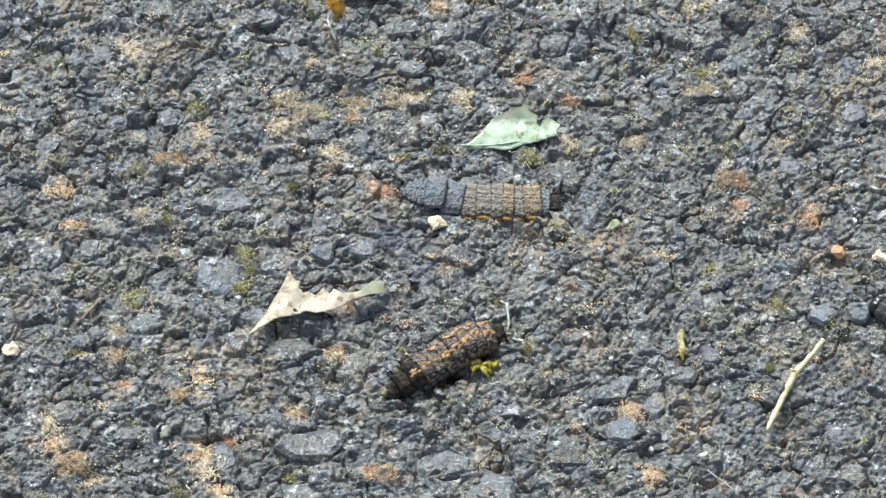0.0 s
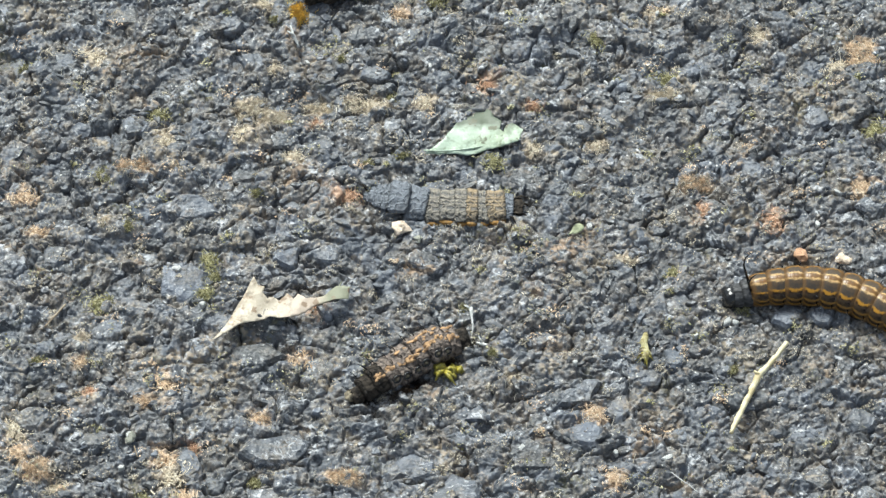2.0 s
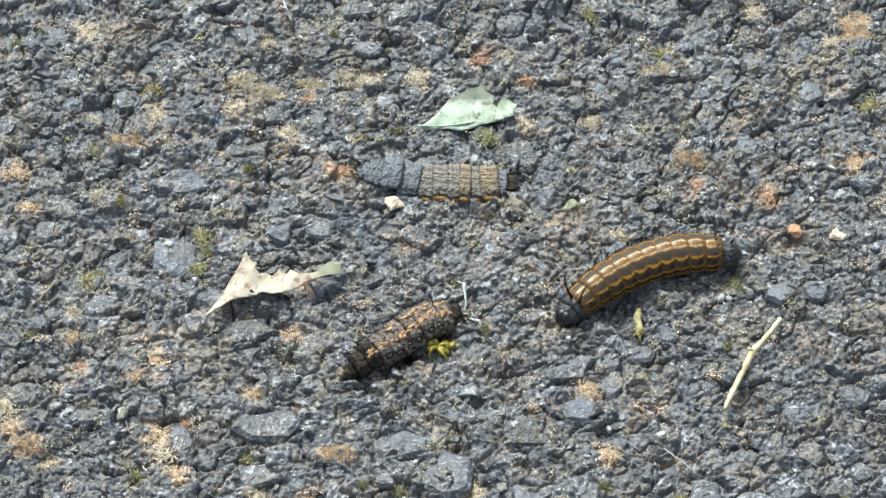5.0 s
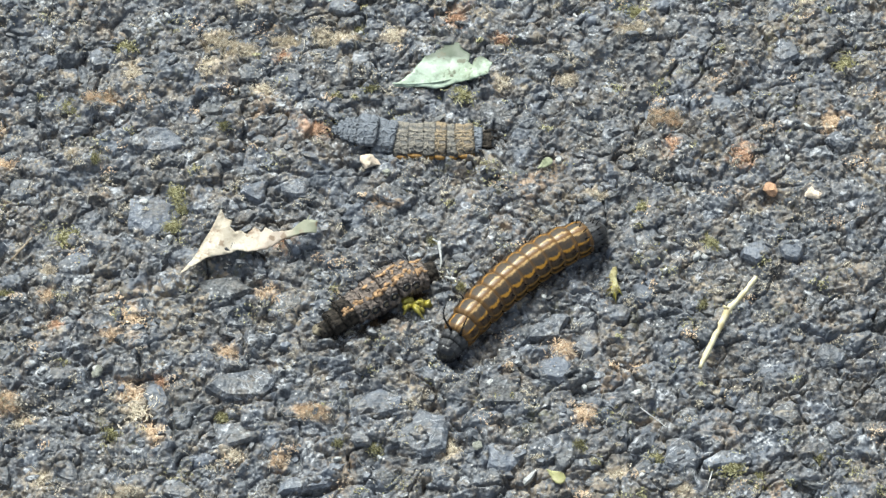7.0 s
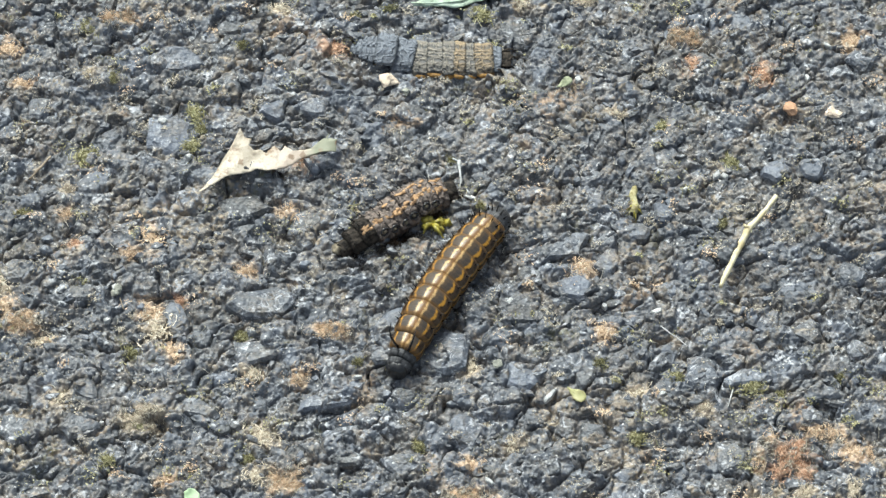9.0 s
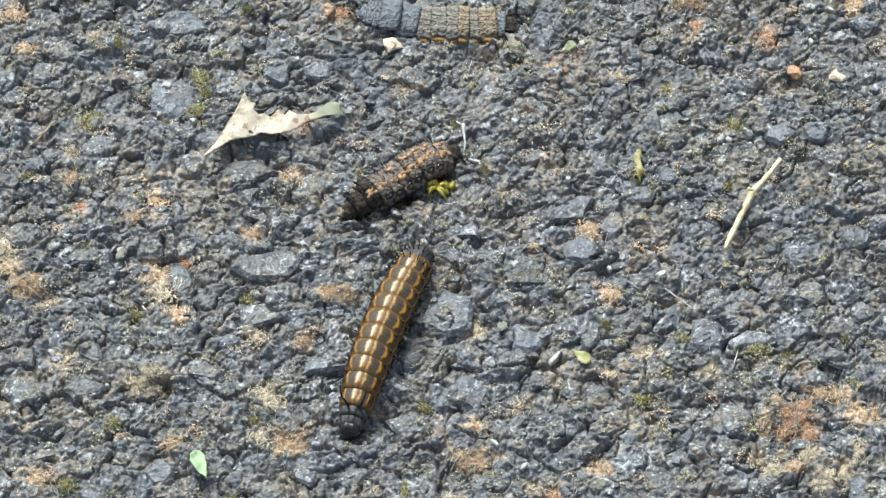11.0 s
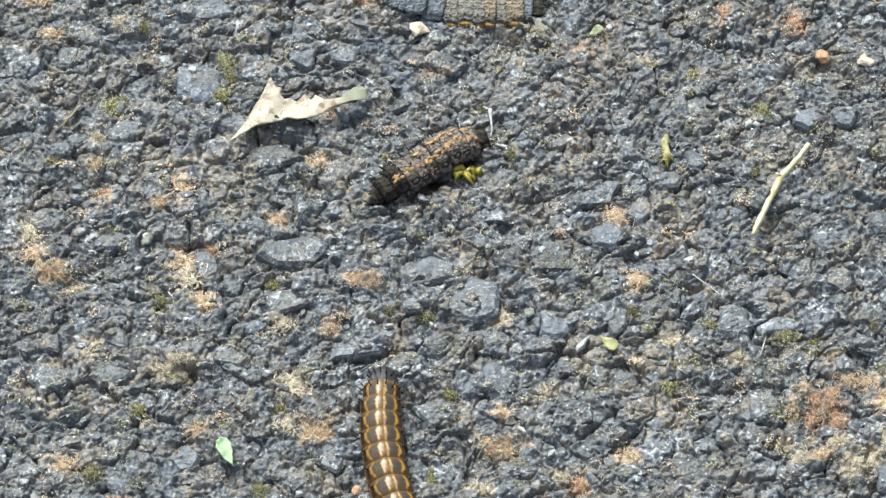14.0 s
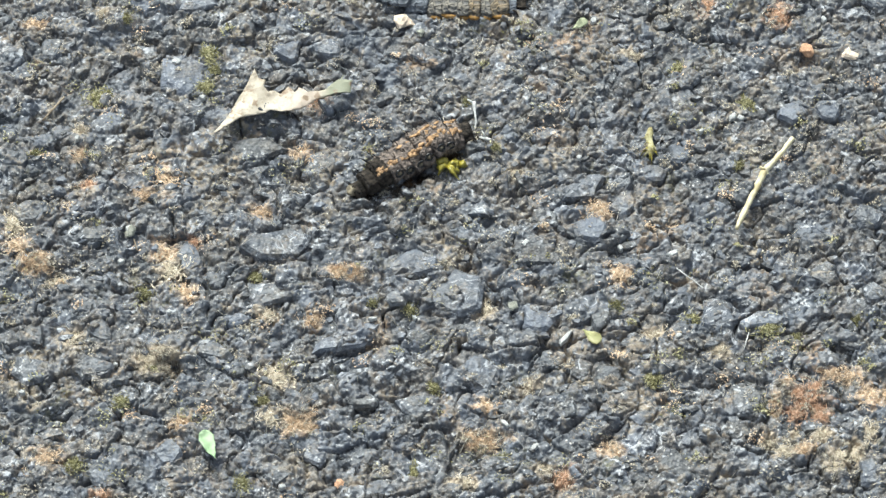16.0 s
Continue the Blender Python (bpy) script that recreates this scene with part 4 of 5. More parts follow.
rod("straw", [(-66.8, -21.9), (-64.9, -19.6), (-63.0, -17.2)], [0.2, 0.22, 0.14], DULLSTRAW, "short dry straw on asphalt", "straw")
rod("straw", [(62.5, -67.6), (61.9, -69.6), (61.4, -71.4)], [0.1, 0.12, 0.07], WHITE, "thin pale grass straw on asphalt", "straw")
rod("straw", [(-49.0, -47.4), (-48.6, -48.8), (-48.2, -50.2)], [0.1, 0.12, 0.08], DULLSTRAW, "thin pale grass straw on asphalt", "straw")
rod("petal_sliver", [(13.2, -18.6), (13.4, -20.6), (13.6, -22.6), (13.3, -24.2)], [0.4, 0.2, 0.18, 0.1], WHITE, "thin white dried petal sliver on asphalt", "petal", ((13.2, -18.9, -1.2, 0.5, 0.25),), 0.2)
rod("petal_sliver", [(14.2, -25.6), (15.4, -26.5), (17.0, -27.2)], [0.15, 0.34, 0.12], WHITE, "thin white dried petal sliver on asphalt", "petal", ((15.2, -26.2, -0.6, 1.0, 0.2),), 0.2)
rod("petal_sliver", [(-22.0, 46.8), (-21.4, 44.7), (-20.2, 42.7)], [0.1, 0.42, 0.1], WHITE, "three-pointed whitish dried petal on asphalt", "petal", ((-21.4, 44.7, -1.2, 0.6, 0.3),), 0.8)


def floret(x, y, seed):
    """A withered yellow floret: a pale head over a fan of curled threads."""
    thing = tagged(new("floret"), "withered yellow floret with curled threads on asphalt", "flower")
    rng = np.random.default_rng(seed)
    z = ground_at(x, y, 1.5)
    bm = bmesh.new()
    tube(bm, [((0.1 * math.sin(2.0 * q) - 0.12 * q * (q < 3)) * MM, (3.4 - 0.95 * q) * MM, (1.2 + 0.35 * math.sin(q)) * MM) for q in range(7)], [r * MM for r in (0.3, 0.6, 0.66, 0.6, 0.8, 0.9, 0.4)], 10)
    for v in bm.verts:
        v.co += Vector((noise.noise(v.co * 1700), noise.noise(v.co * 1700 + Vector((9, 0, 0))), 0)) * 0.4 * MM
    part("stalk", bm, POLLEN, thing, "thick pale yellow stalk").matrix_basis = pose(x * MM, y * MM, z)
    for n in range(34):
        a, long = rng.choice((2.6, -1.2, -1.9, -1.5, 3.5)) + rng.uniform(-0.5, 0.5), rng.uniform(0.8, 2.2)
        dx, dy = math.cos(a) * long, math.sin(a) * long
        up = rng.uniform(-2.2, 0.6)
        bm = bmesh.new()
        tube(bm, [(0, up * MM, 0.9 * MM), (0.5 * dx * MM, (up + 0.5 * dy) * MM, rng.uniform(1.2, 1.8) * MM), (dx * MM, (up + dy) * MM, rng.uniform(0.2, 0.7) * MM)], [0.17 * MM, 0.14 * MM, 0.05 * MM], 6)
        part("petal", bm, (YELLOW, DULLSTRAW, POLLEN, YELLOW)[n % 4], thing).matrix_basis = pose(x * MM, y * MM, z)
    # dark crumbs added for the purple-brown smear beside the stalk
    verts, faces = crumbs(seed, 200, 40, 1.6, 1.4)
    me = bpy.data.meshes.new("dark_petal")
    me.from_pydata(verts, [], faces)
    me.materials.append(CHAR)
    ob = new("dark_petal", me)
    ob.parent = thing
    ob.matrix_basis = pose((x + 2.2) * MM, (y + 1.0) * MM, z + 0.2 * MM, 0, 0, -30) @ Matrix.Diagonal((3.2 * MM, 4.4 * MM, 4 * MM, 1))
    tagged(ob, "dark brown crumbly residue")


floret(45.8, -27.5, 4)


small_leaf("leaf", 34.1, -69.6, 4.0, 3.4, -38, BUD, "crumpled yellow-green leaf bit on asphalt", "fallen leaves")


# ---- loose pebbles and bright mineral chips ----
def pebble(x, y, long, wide, turn, material, label, seed):
    bm = bmesh.new()
    bmesh.ops.create_icosphere(bm, subdivisions=2, radius=0.5)
    for v in bm.verts:
        v.co *= 0.9 + 0.75 * noise.noise(v.co * 2.2 + Vector((3.1 * seed, 0, 0))) + 0.16 * noise.noise(v.co * 5 + Vector((seed, 9, 0)))
    ob = new("pebble", mesh_of("pebble", bm, material))
    ob.matrix_basis = pose(x * MM, y * MM, ground_at(x, y, 1) + 0.36 * wide * MM, 0, 0, turn) @ Matrix.Diagonal((1.08 * long * MM, 1.08 * wide * MM, 0.62 * wide * MM, 1))
    tagged(ob, label, "pebble", "loose pebbles")


pebble(0.0, -0.4, 3.2, 3.0, 20, PEACH, "pale peach angular pebble on asphalt", 1)
pebble(75.8, -6.4, 2.2, 2.8, 30, BROWNSTONE, "small orange-brown pebble on asphalt", 2)
pebble(83.7, -8.0, 3.2, 2.0, -15, PEACH, "pale peach angular pebble on asphalt", 3)
pebble(3.3, -2.9, 1.4, 1.5, 0, CHALK, "small chalky pebble on asphalt", 4)
pebble(-79.1, -29.6, 2.6, 3.0, 10, PEACH, "pale peach angular pebble on asphalt", 5)
pebble(-49.5, -46.3, 2.0, 2.2, 0, CHALK, "small chalky pebble on asphalt", 6)
pebble(-10.9, -98.8, 1.9, 1.8, 40, BROWNSTONE, "small orange-brown pebble on asphalt", 7)
pebble(20.0, -62.4, 1.7, 1.8, 0, CHALK, "small chalky pebble on asphalt", 8)


def chip(x, y, long, wide):
    bm = stone_bm(int(700 + 7 * abs(x)), 5, 0.4)
    ob = new("quartz_chip", mesh_of("quartz_chip", bm, WHITE))
    ob.matrix_basis = pose(x * MM, y * MM, ground_at(x, y, 0.8) + 0.55 * MM, 0, 0, 17 * x % 90) @ Matrix.Diagonal((long * MM, wide * MM, 1.1 * MM, 1))
    tagged(ob, "small white quartz chip set in asphalt", "mineral chip", "quartz chips")


chip(5.4, 37.7, 0.9, 1.8)
chip(-39.4, 34.1, 1.3, 2.3)
chip(83.4, 8.3, 0.8, 2.5)
chip(35.8, -0.1, 1.7, 1.3)
chip(61.3, -21.3, 2.7, 1.5)
chip(55.3, -25, 1.3, 1)
chip(-51, -53.1, 1.3, 1.5)
chip(-49.8, -45.7, 1.5, 1.8)
chip(82.1, 47.5, 1, 1)
chip(49.3, -51.5, 3.2, 1.5)
chip(29.4, -69, 4, 1.4)
chip(23.5, -91.8, 2.9, 1.1)
chip(18.3, -87, 1, 2.5)
chip(22.4, -49.9, 2.1, 1.9)
chip(39.7, -49.9, 1.4, 1.6)
chip(32.6, -31.2, 1.6, 1.1)
chip(62.8, -21.3, 1.5, 1.8)
chip(27.3, 49, 1.3, 2.8)
chip(-18.6, 39.5, 0.9, 2)
chip(79.3, 1.1, 1.9, 1.3)
chip(-25.8, 16.6, 0.9, 1.1)
chip(-42.3, -9.5, 2.3, 1.3)
chip(-37.2, -17.8, 1.5, 1.5)
chip(-60, -27.8, 1.3, 1)
chip(-51.1, -74.8, 0.9, 1.1)
chip(2.4, -64.9, 0.9, 1.5)
chip(42, -91.6, 1.5, 1.1)
chip(-5.2, -65.5, 1.9, 0.9)
chip(-2, 30.6, 1.5, 1)
chip(39.7, 35.2, 0.9, 1.8)
chip(50.1, 50.4, 1.3, 1)
chip(49.7, -68.9, 1.5, 1.3)
chip(-41.9, -64.4, 0.9, 1)
chip(-67.5, -80.9, 1.3, 1.3)
chip(-20.8, -100.2, 1.7, 1.3)


# ---- dry moss and green moss ----
soiled = []


def crumb_mesh(name, seed, count, fibres, material, grain=1.0, strand=1.0):
    me = bpy.data.meshes.new(name)
    verts, faces = crumbs(seed, count, fibres, grain, strand)
    me.from_pydata(verts, [], faces)
    me.materials.append(material)
    return me


DRY_MESHES = {kind: [crumb_mesh("dry_moss_patch", 300 + 10 * n + len(kind), 260, 150, mat, 1.3, 1.5) for n in range(4)] for kind, mat in DRY.items() if kind != "litter"}
MOSS_MESHES = [crumb_mesh("moss_tuft", 400 + n, 340, 170, MOSS, 1.9, 2.0) for n in range(5)]
DRY_WORDS = {"straw": "straw-coloured", "ochre": "ochre", "rust": "rust-orange"}
DRY_HUE = {"straw": 0.1, "ochre": 0.5, "rust": 1.0}
tally = [0]


def mound(name, me, x, y, long, wide, high, label, group):
    tally[0] += 1
    ob = new(name, me)
    ob.matrix_basis = pose(x * MM, y * MM, ground_at(x, y, 0.3 * min(long, wide)) - 0.05 * MM, 0, 0, 0) @ Matrix.Diagonal((long * MM, wide * MM, high * MM, 1)) @ pose(0, 0, 0, 0, 0, 67 * tally[0] % 360)
    tagged(ob, label, "moss", group, "stuff")


def dry_moss(x, y, long, wide, kind):
    soiled.append((x, y, long, wide, DRY_HUE[kind]))
    if long > 6.2:
        for dx, dy in ((-0.25, 0.2), (0.22, 0.27), (-0.2, -0.25), (0.27, -0.2), (0.02, 0.02)):
            dry_moss(x + dx * long, y + dy * wide, 0.5 * long + 0.4, 0.5 * wide + 0.4, kind)
        return
    mound("dry_moss_patch", DRY_MESHES[kind][tally[0] % 4], x, y, 1.12 * long, 1.12 * wide, 2.5, DRY_WORDS[kind] + " crumbled dry moss in the asphalt joints", "dry moss patches")


def moss(x, y, long, wide):
    mound("moss_tuft", MOSS_MESHES[tally[0] % 5], x, y, 1.2 * long, 1.2 * wide, 3.4, "small olive-green moss tuft in the asphalt joints", "moss tufts")


dry_moss(-72.6, 8.2, 5, 4.5, 'ochre')
dry_moss(-60.7, 41.1, 3.7, 6.5, 'straw')
dry_moss(-45.5, 20.7, 4.4, 4.4, 'straw')
dry_moss(-30.8, 21.3, 5.5, 4.3, 'straw')
dry_moss(-16.7, 25.3, 2.6, 3, 'rust')
dry_moss(16.6, 34.6, 4.4, 4.8, 'rust')
dry_moss(25.4, 29.2, 3.2, 3, 'rust')
dry_moss(25.3, 19.1, 3.8, 4.3, 'straw')
dry_moss(37.8, 19.7, 3.8, 3, 'straw')
dry_moss(57.4, 3.8, 3.8, 4.3, 'rust')
dry_moss(71.3, 1.8, 4.4, 5, 'rust')
dry_moss(-25.2, 37.5, 3.6, 3.5, 'straw')
dry_moss(-0.5, 51.9, 3.8, 3.8, 'ochre')
dry_moss(-27.8, 53.4, 5.2, 3, 'straw')
dry_moss(-10.5, 7.9, 5.2, 3.8, 'rust')
dry_moss(-20.4, 16.6, 5.5, 3, 'straw')
dry_moss(-18.4, -29.2, 4.2, 3.5, 'ochre')
dry_moss(-43.5, -34.7, 2.5, 7.5, 'ochre')
dry_moss(-47, -38.4, 4.2, 3, 'ochre')
dry_moss(-57.5, -36.5, 3.2, 3, 'rust')
dry_moss(-59.7, -24.7, 2.6, 3.1, 'straw')
dry_moss(-15.5, -18.1, 3.8, 2.3, 'rust')
dry_moss(-69.5, -0.4, 5.5, 3.5, 'ochre')
dry_moss(-56.6, 1.6, 2.3, 2.5, 'straw')
dry_moss(-70.7, -44.4, 5.2, 5, 'straw')
dry_moss(-43.9, -50.6, 5.5, 5, 'ochre')
dry_moss(-37.8, -48.2, 2.6, 3, 'rust')
dry_moss(43.1, -7.2, 5.2, 2.5, 'straw')
dry_moss(56.5, 10.4, 6.3, 3, 'ochre')
dry_moss(89.6, 41.9, 6.3, 6.9, 'ochre')
dry_moss(88.4, 10.2, 4.4, 5, 'ochre')
dry_moss(69.9, 45.4, 4.2, 3.8, 'straw')
dry_moss(36, -41.7, 4.2, 4.3, 'ochre')
dry_moss(20.5, -33.6, 3.2, 3.5, 'straw')
dry_moss(-25.5, -42.1, 4.2, 3, 'ochre')
dry_moss(-59.4, -30.9, 3.2, 3, 'ochre')
dry_moss(-7.5, 29.3, 9.4, 3.8, 'straw')
dry_moss(-29.4, 28, 6.3, 3.8, 'straw')
dry_moss(28.9, -97.3, 3.4, 3.8, 'rust')
dry_moss(-24.6, -64.4, 4.4, 3.8, 'straw')
dry_moss(-15.9, -64.9, 3.2, 3.5, 'ochre')
dry_moss(15.2, -62.5, 3.7, 4.3, 'straw')
dry_moss(39.8, -55.8, 5.2, 4.3, 'ochre')
dry_moss(-18.1, -86.8, 6.3, 4.8, 'ochre')
dry_moss(-23.1, -85.4, 5.2, 3.5, 'straw')
dry_moss(-22.3, -77.3, 5.2, 4.8, 'straw')
dry_moss(-39.5, -59.6, 4.8, 5.6, 'ochre')
dry_moss(-58.5, -69.2, 4.2, 4.3, 'straw')
dry_moss(-39.1, -86.6, 4.2, 3, 'ochre')
dry_moss(-62.8, -94.1, 5.2, 3.8, 'ochre')
dry_moss(-52.5, -101.2, 4.2, 2.3, 'rust')
dry_moss(-44.6, -73.8, 6.3, 4.8, 'straw')
dry_moss(23.2, -78.4, 3.8, 3, 'straw')
dry_moss(56.7, -71.2, 4.4, 3, 'straw')
dry_moss(15, -83.2, 4.4, 3, 'ochre')
dry_moss(14, -89.9, 6.5, 3.5, 'ochre')
dry_moss(45.6, -67.7, 5.5, 3, 'straw')
dry_moss(-10.4, -55.4, 6.3, 3, 'ochre')
dry_moss(24.9, -95.6, 4.2, 2.3, 'straw')
dry_moss(11, -98.5, 5.2, 2.5, 'straw')
dry_moss(37, -92.2, 4.2, 3.5, 'ochre')
dry_moss(-42.2, -54.8, 5.2, 6.3, 'straw')
dry_moss(-66.8, -53.7, 6.3, 3.8, 'ochre')
dry_moss(-70.1, -50.1, 5.2, 3.8, 'ochre')
dry_moss(-62.6, -57.3, 4.2, 3.1, 'straw')
dry_moss(-16.3, 29.3, 6.3, 3, 'straw')
dry_moss(4.6, 29.9, 5.2, 3.8, 'straw')
dry_moss(-25, 26, 6.3, 3.8, 'straw')
dry_moss(50.1, 51.7, 5.2, 3, 'straw')
dry_moss(50.6, 31.1, 6.3, 3, 'straw')
dry_moss(85, 37.8, 4.2, 5, 'straw')
dry_moss(-51.8, 14, 6.3, 3, 'ochre')
dry_moss(72.3, -81.8, 6.5, 6.2, 'rust')
dry_moss(70.1, -84.3, 4.2, 3.8, 'rust')
dry_moss(74.6, -84.9, 3.8, 3.5, 'rust')
dry_moss(73.9, -79.4, 3.5, 3.2, 'rust')
dry_moss(77.1, -76.4, 4.6, 3.2, 'ochre')
dry_moss(80.6, -76.9, 4.2, 3.8, 'ochre')
dry_moss(83.4, -81.1, 5.2, 4.5, 'ochre')
dry_moss(86, -80.3, 3.1, 4.2, 'ochre')
dry_moss(66.5, -82.6, 2.3, 4.2, 'ochre')
dry_moss(68.9, -78.5, 2.9, 3.2, 'ochre')
dry_moss(67.7, -92.4, 4.2, 3.2, 'straw')
dry_moss(71.7, -91.9, 4.2, 3.0, 'ochre')
dry_moss(65.3, -90.1, 2.9, 3.0, 'straw')
dry_moss(74.9, -88.9, 3.5, 3.2, 'straw')
dry_moss(77.2, -93, 4.6, 4.2, 'straw')
dry_moss(80.2, -92.4, 3.1, 5.0, 'straw')
dry_moss(83, -88.4, 2.7, 5.0, 'straw')
dry_moss(76.1, -95.3, 4.2, 2.5, 'straw')
dry_moss(69.9, -88.4, 2.7, 2.0, 'straw')
moss(-36.5, -6.9, 3.2, 5)
moss(-35, -11, 2.7, 2.8)
moss(-36.8, -14.9, 3.2, 4)
moss(-56.3, -17.1, 5.2, 3.8)
moss(-74.3, 38.4, 2.6, 1.9)
moss(-47.4, 26.7, 4.4, 3.5)
moss(-57.1, 12.1, 3.8, 2.5)
moss(-6.8, 15.2, 3.3, 2.2)
moss(0.2, 16.5, 3.4, 1.8)
moss(-2.6, 31.3, 2.6, 2.5)
moss(17.6, 15.1, 5.5, 2.3)
moss(38.3, 44.8, 3.2, 3.8)
moss(51.8, 35.2, 4.4, 3.5)
moss(61.9, -31.9, 1.9, 3)
moss(51.6, -10.4, 3.4, 3.5)
moss(64.1, -17.5, 2.5, 4.8)
moss(11.9, -18.3, 1.9, 2.3)
moss(17.3, -28.6, 2.7, 2)
moss(91.3, 22.9, 4.7, 4.5)
moss(-67.8, -29.6, 2.7, 2.3)
moss(-27.8, 8, 2.5, 2.3)
moss(6.7, 54.7, 3.6, 2.8)
moss(-12, 39.8, 1.7, 1.8)
moss(-52.3, 0.2, 2.7, 2.8)
moss(-25, 49.9, 2.3, 2)
moss(52.4, -64.8, 3.8, 3)
moss(66, -67.1, 4.6, 3.3)
moss(71, -68.5, 2.1, 2.8)
moss(44.9, -77.4, 3.8, 3.8)
moss(38.7, -61.8, 2.1, 2.3)
moss(-49.8, -82.6, 2.5, 3.8)
moss(1.4, -62.5, 2.1, 3.3)
moss(2, -96.6, 2.5, 5)
moss(6, -79.3, 3.4, 2.8)
moss(-27.8, -99.3, 3.4, 2.8)
moss(-5.2, -61.9, 2.3, 1.8)
moss(-24.2, -81.9, 3.4, 2.3)
moss(-26.3, -56, 4.2, 1.8)
moss(-57.8, -95.2, 4.3, 1.7)
moss(81.9, -65.3, 2.3, 1.8)
moss(18, -93.9, 3.2, 2.8)
moss(-46.6, -59.6, 3.2, 2.3)


# ---- aggregate stones of the asphalt ----
BLUE_STONES = [mesh_of("aggregate_stone", stone_bm(140 + n, 5 + n % 2, 0.3), BLUESTONE) for n in range(16)]
STONES = [mesh_of("aggregate_stone", stone_bm(100 + n, 4 + n % 3, 0.4), STONE) for n in range(24)]
taken, beds = [], []


def stone(x, y, long, wide, turn, high=0.0, blue=False):
    """One exposed aggregate stone, sunk in the binder, as a piece of the ground."""
    n = len(taken)
    taken.append((x, y, 0.5 * max(long, wide), 0.5 * min(long, wide)))
    beds.append((x, y, 0.54 * long, 0.54 * wide, radians(turn), 1.0 if high >= 0 else 0.5))
    ob = new("aggregate_stone", BLUE_STONES[n * 7 % 16] if blue else STONES[n * 7 % 24])
    ob.parent = ground
    deep = 1.0 + 0.28 * min(long, wide)
    top = ground_at(x, y, 0.35 * min(long, wide)) + (0.26 + 0.025 * wide + high) * MM
    tip = math.sin(12.9 * n) * 4
    ob.matrix_basis = pose(x * MM, y * MM, top - 0.44 * deep * MM, tip, math.cos(7.3 * n) * 4, turn) @ Matrix.Diagonal((1.08 * long * MM, 1.08 * wide * MM, deep * MM, 1))


stone(2.7, -52.2, 11.7, 7.4, 18, 0.12, True)
stone(-40.6, -12, 10.3, 10.4, 29, 0.12, True)
stone(-39.5, 4.8, 11.5, 6.9, 0, 0.12, True)
stone(-54.4, 50, 7.4, 7.5, 0)
stone(-51.7, 24.7, 6.3, 5.6, 0)
stone(-62.2, 23.4, 5, 3.8, 0, 0.12, True)
stone(-66.7, 39.7, 5.8, 5.6, 0)
stone(-21.5, -6.3, 5.2, 5.6, 0, 0.12, True)
stone(-14.1, -5.5, 6.5, 5.3, 0, 0.12, True)
stone(-27.9, -28.3, 12.1, 7.5, 0)
stone(-15.2, -30.4, 9.5, 5.6, 6)
stone(-68.2, -42, 7.9, 5.6, 0)
stone(-56.5, -46.9, 11.6, 5.6, 12)
stone(-23.2, -49.4, 13.7, 6.5, 12, 0.12, True)
stone(-38.7, -51.8, 6.3, 8.8, 0)
stone(-2, 24.5, 6.3, 5, 12)
stone(-5.4, 36.8, 6.3, 4.4, 0)
stone(1.2, 45, 7.2, 5.4, 35)
stone(-28.6, 39.6, 8.4, 5.3, 0)
stone(-23.7, 20.6, 7.4, 5, 0)
stone(-30.1, 13.7, 7, 4.3, 23)
stone(-11.6, 12.6, 5.8, 3.8, 0)
stone(33.5, -36.8, 10.1, 5.9, 18, 0.12, True)
stone(40.2, -40.5, 6, 4.4, 64)
stone(34.4, -46, 7.9, 6.3, 0, 0.12, True)
stone(25.5, -51.4, 11, 7.5, 0)
stone(26.1, -44.1, 5.8, 5.3, 0)
stone(13.6, -41.6, 6.8, 5.6, 0)
stone(72.4, -20, 5.5, 6, 0, 0.12, True)
stone(78.8, -20, 5.2, 5, 0, 0.12, True)
stone(85.4, -42.4, 5.9, 6.2, 23, 0.12, True)
stone(51, -29.4, 4.7, 5.3, 0, 0.12, True)
stone(45.6, -33.1, 5.8, 5, 0)
stone(26.3, -24.9, 5.8, 3.7, 12)
stone(58.3, 32.4, 5.8, 5, 0)
stone(80, 26.3, 6.3, 6.9, 0, 0.12, True)
stone(67.4, 13.6, 7.9, 6.3, 0)
stone(89.7, 5.6, 6.8, 5, 0)
stone(24.1, 11.8, 8.9, 7.5, 0)
stone(34.4, 13.1, 5.8, 4.4, 0)
stone(34.6, 23.7, 4.7, 4.4, 0)
stone(16.7, 42.2, 5.8, 6.3, 0)
stone(61.9, -46, 5.8, 5, 0)
stone(-7.7, 47.1, 8.4, 6.3, 0)
stone(-54.5, -22.2, 7.5, 5.6, 18)
stone(-66, -5.5, 8.5, 5.6, 18)
stone(-17.7, 49.2, 5.2, 4.4, 0)
stone(-23.6, -59.6, 11, 5.6, 6)
stone(-57.2, -62.7, 4.4, 4.4, 0)
stone(-55.1, -75.6, 7.6, 5.6, 12)
stone(-66.2, -76.2, 7.9, 7.5, 0)
stone(-62.1, -88.4, 6.6, 5, 18)
stone(-34, -71.5, 8, 4.7, -18)
stone(-30.1, -65.3, 6.6, 3.1, 12, 0.12, True)
stone(-9.2, -68.8, 15.4, 5.6, 18, -0.8, True)
stone(-7.1, -76.7, 6.5, 3.8, 0)
stone(-7.1, -82.1, 5.8, 3.8, 0)
stone(3, -83, 8.4, 6.3, 0)
stone(-15.5, -92.3, 7.2, 5, 64)
stone(-7, -93.6, 6.6, 3.7, 18)
stone(-21.9, -97.4, 7, 5.7, 55)
stone(-52.7, -96.9, 6.9, 6.2, -18)
stone(14.1, -76, 7.9, 8.1, 0)
stone(24.3, -64.2, 7.6, 7.5, 0, 0.12, True)
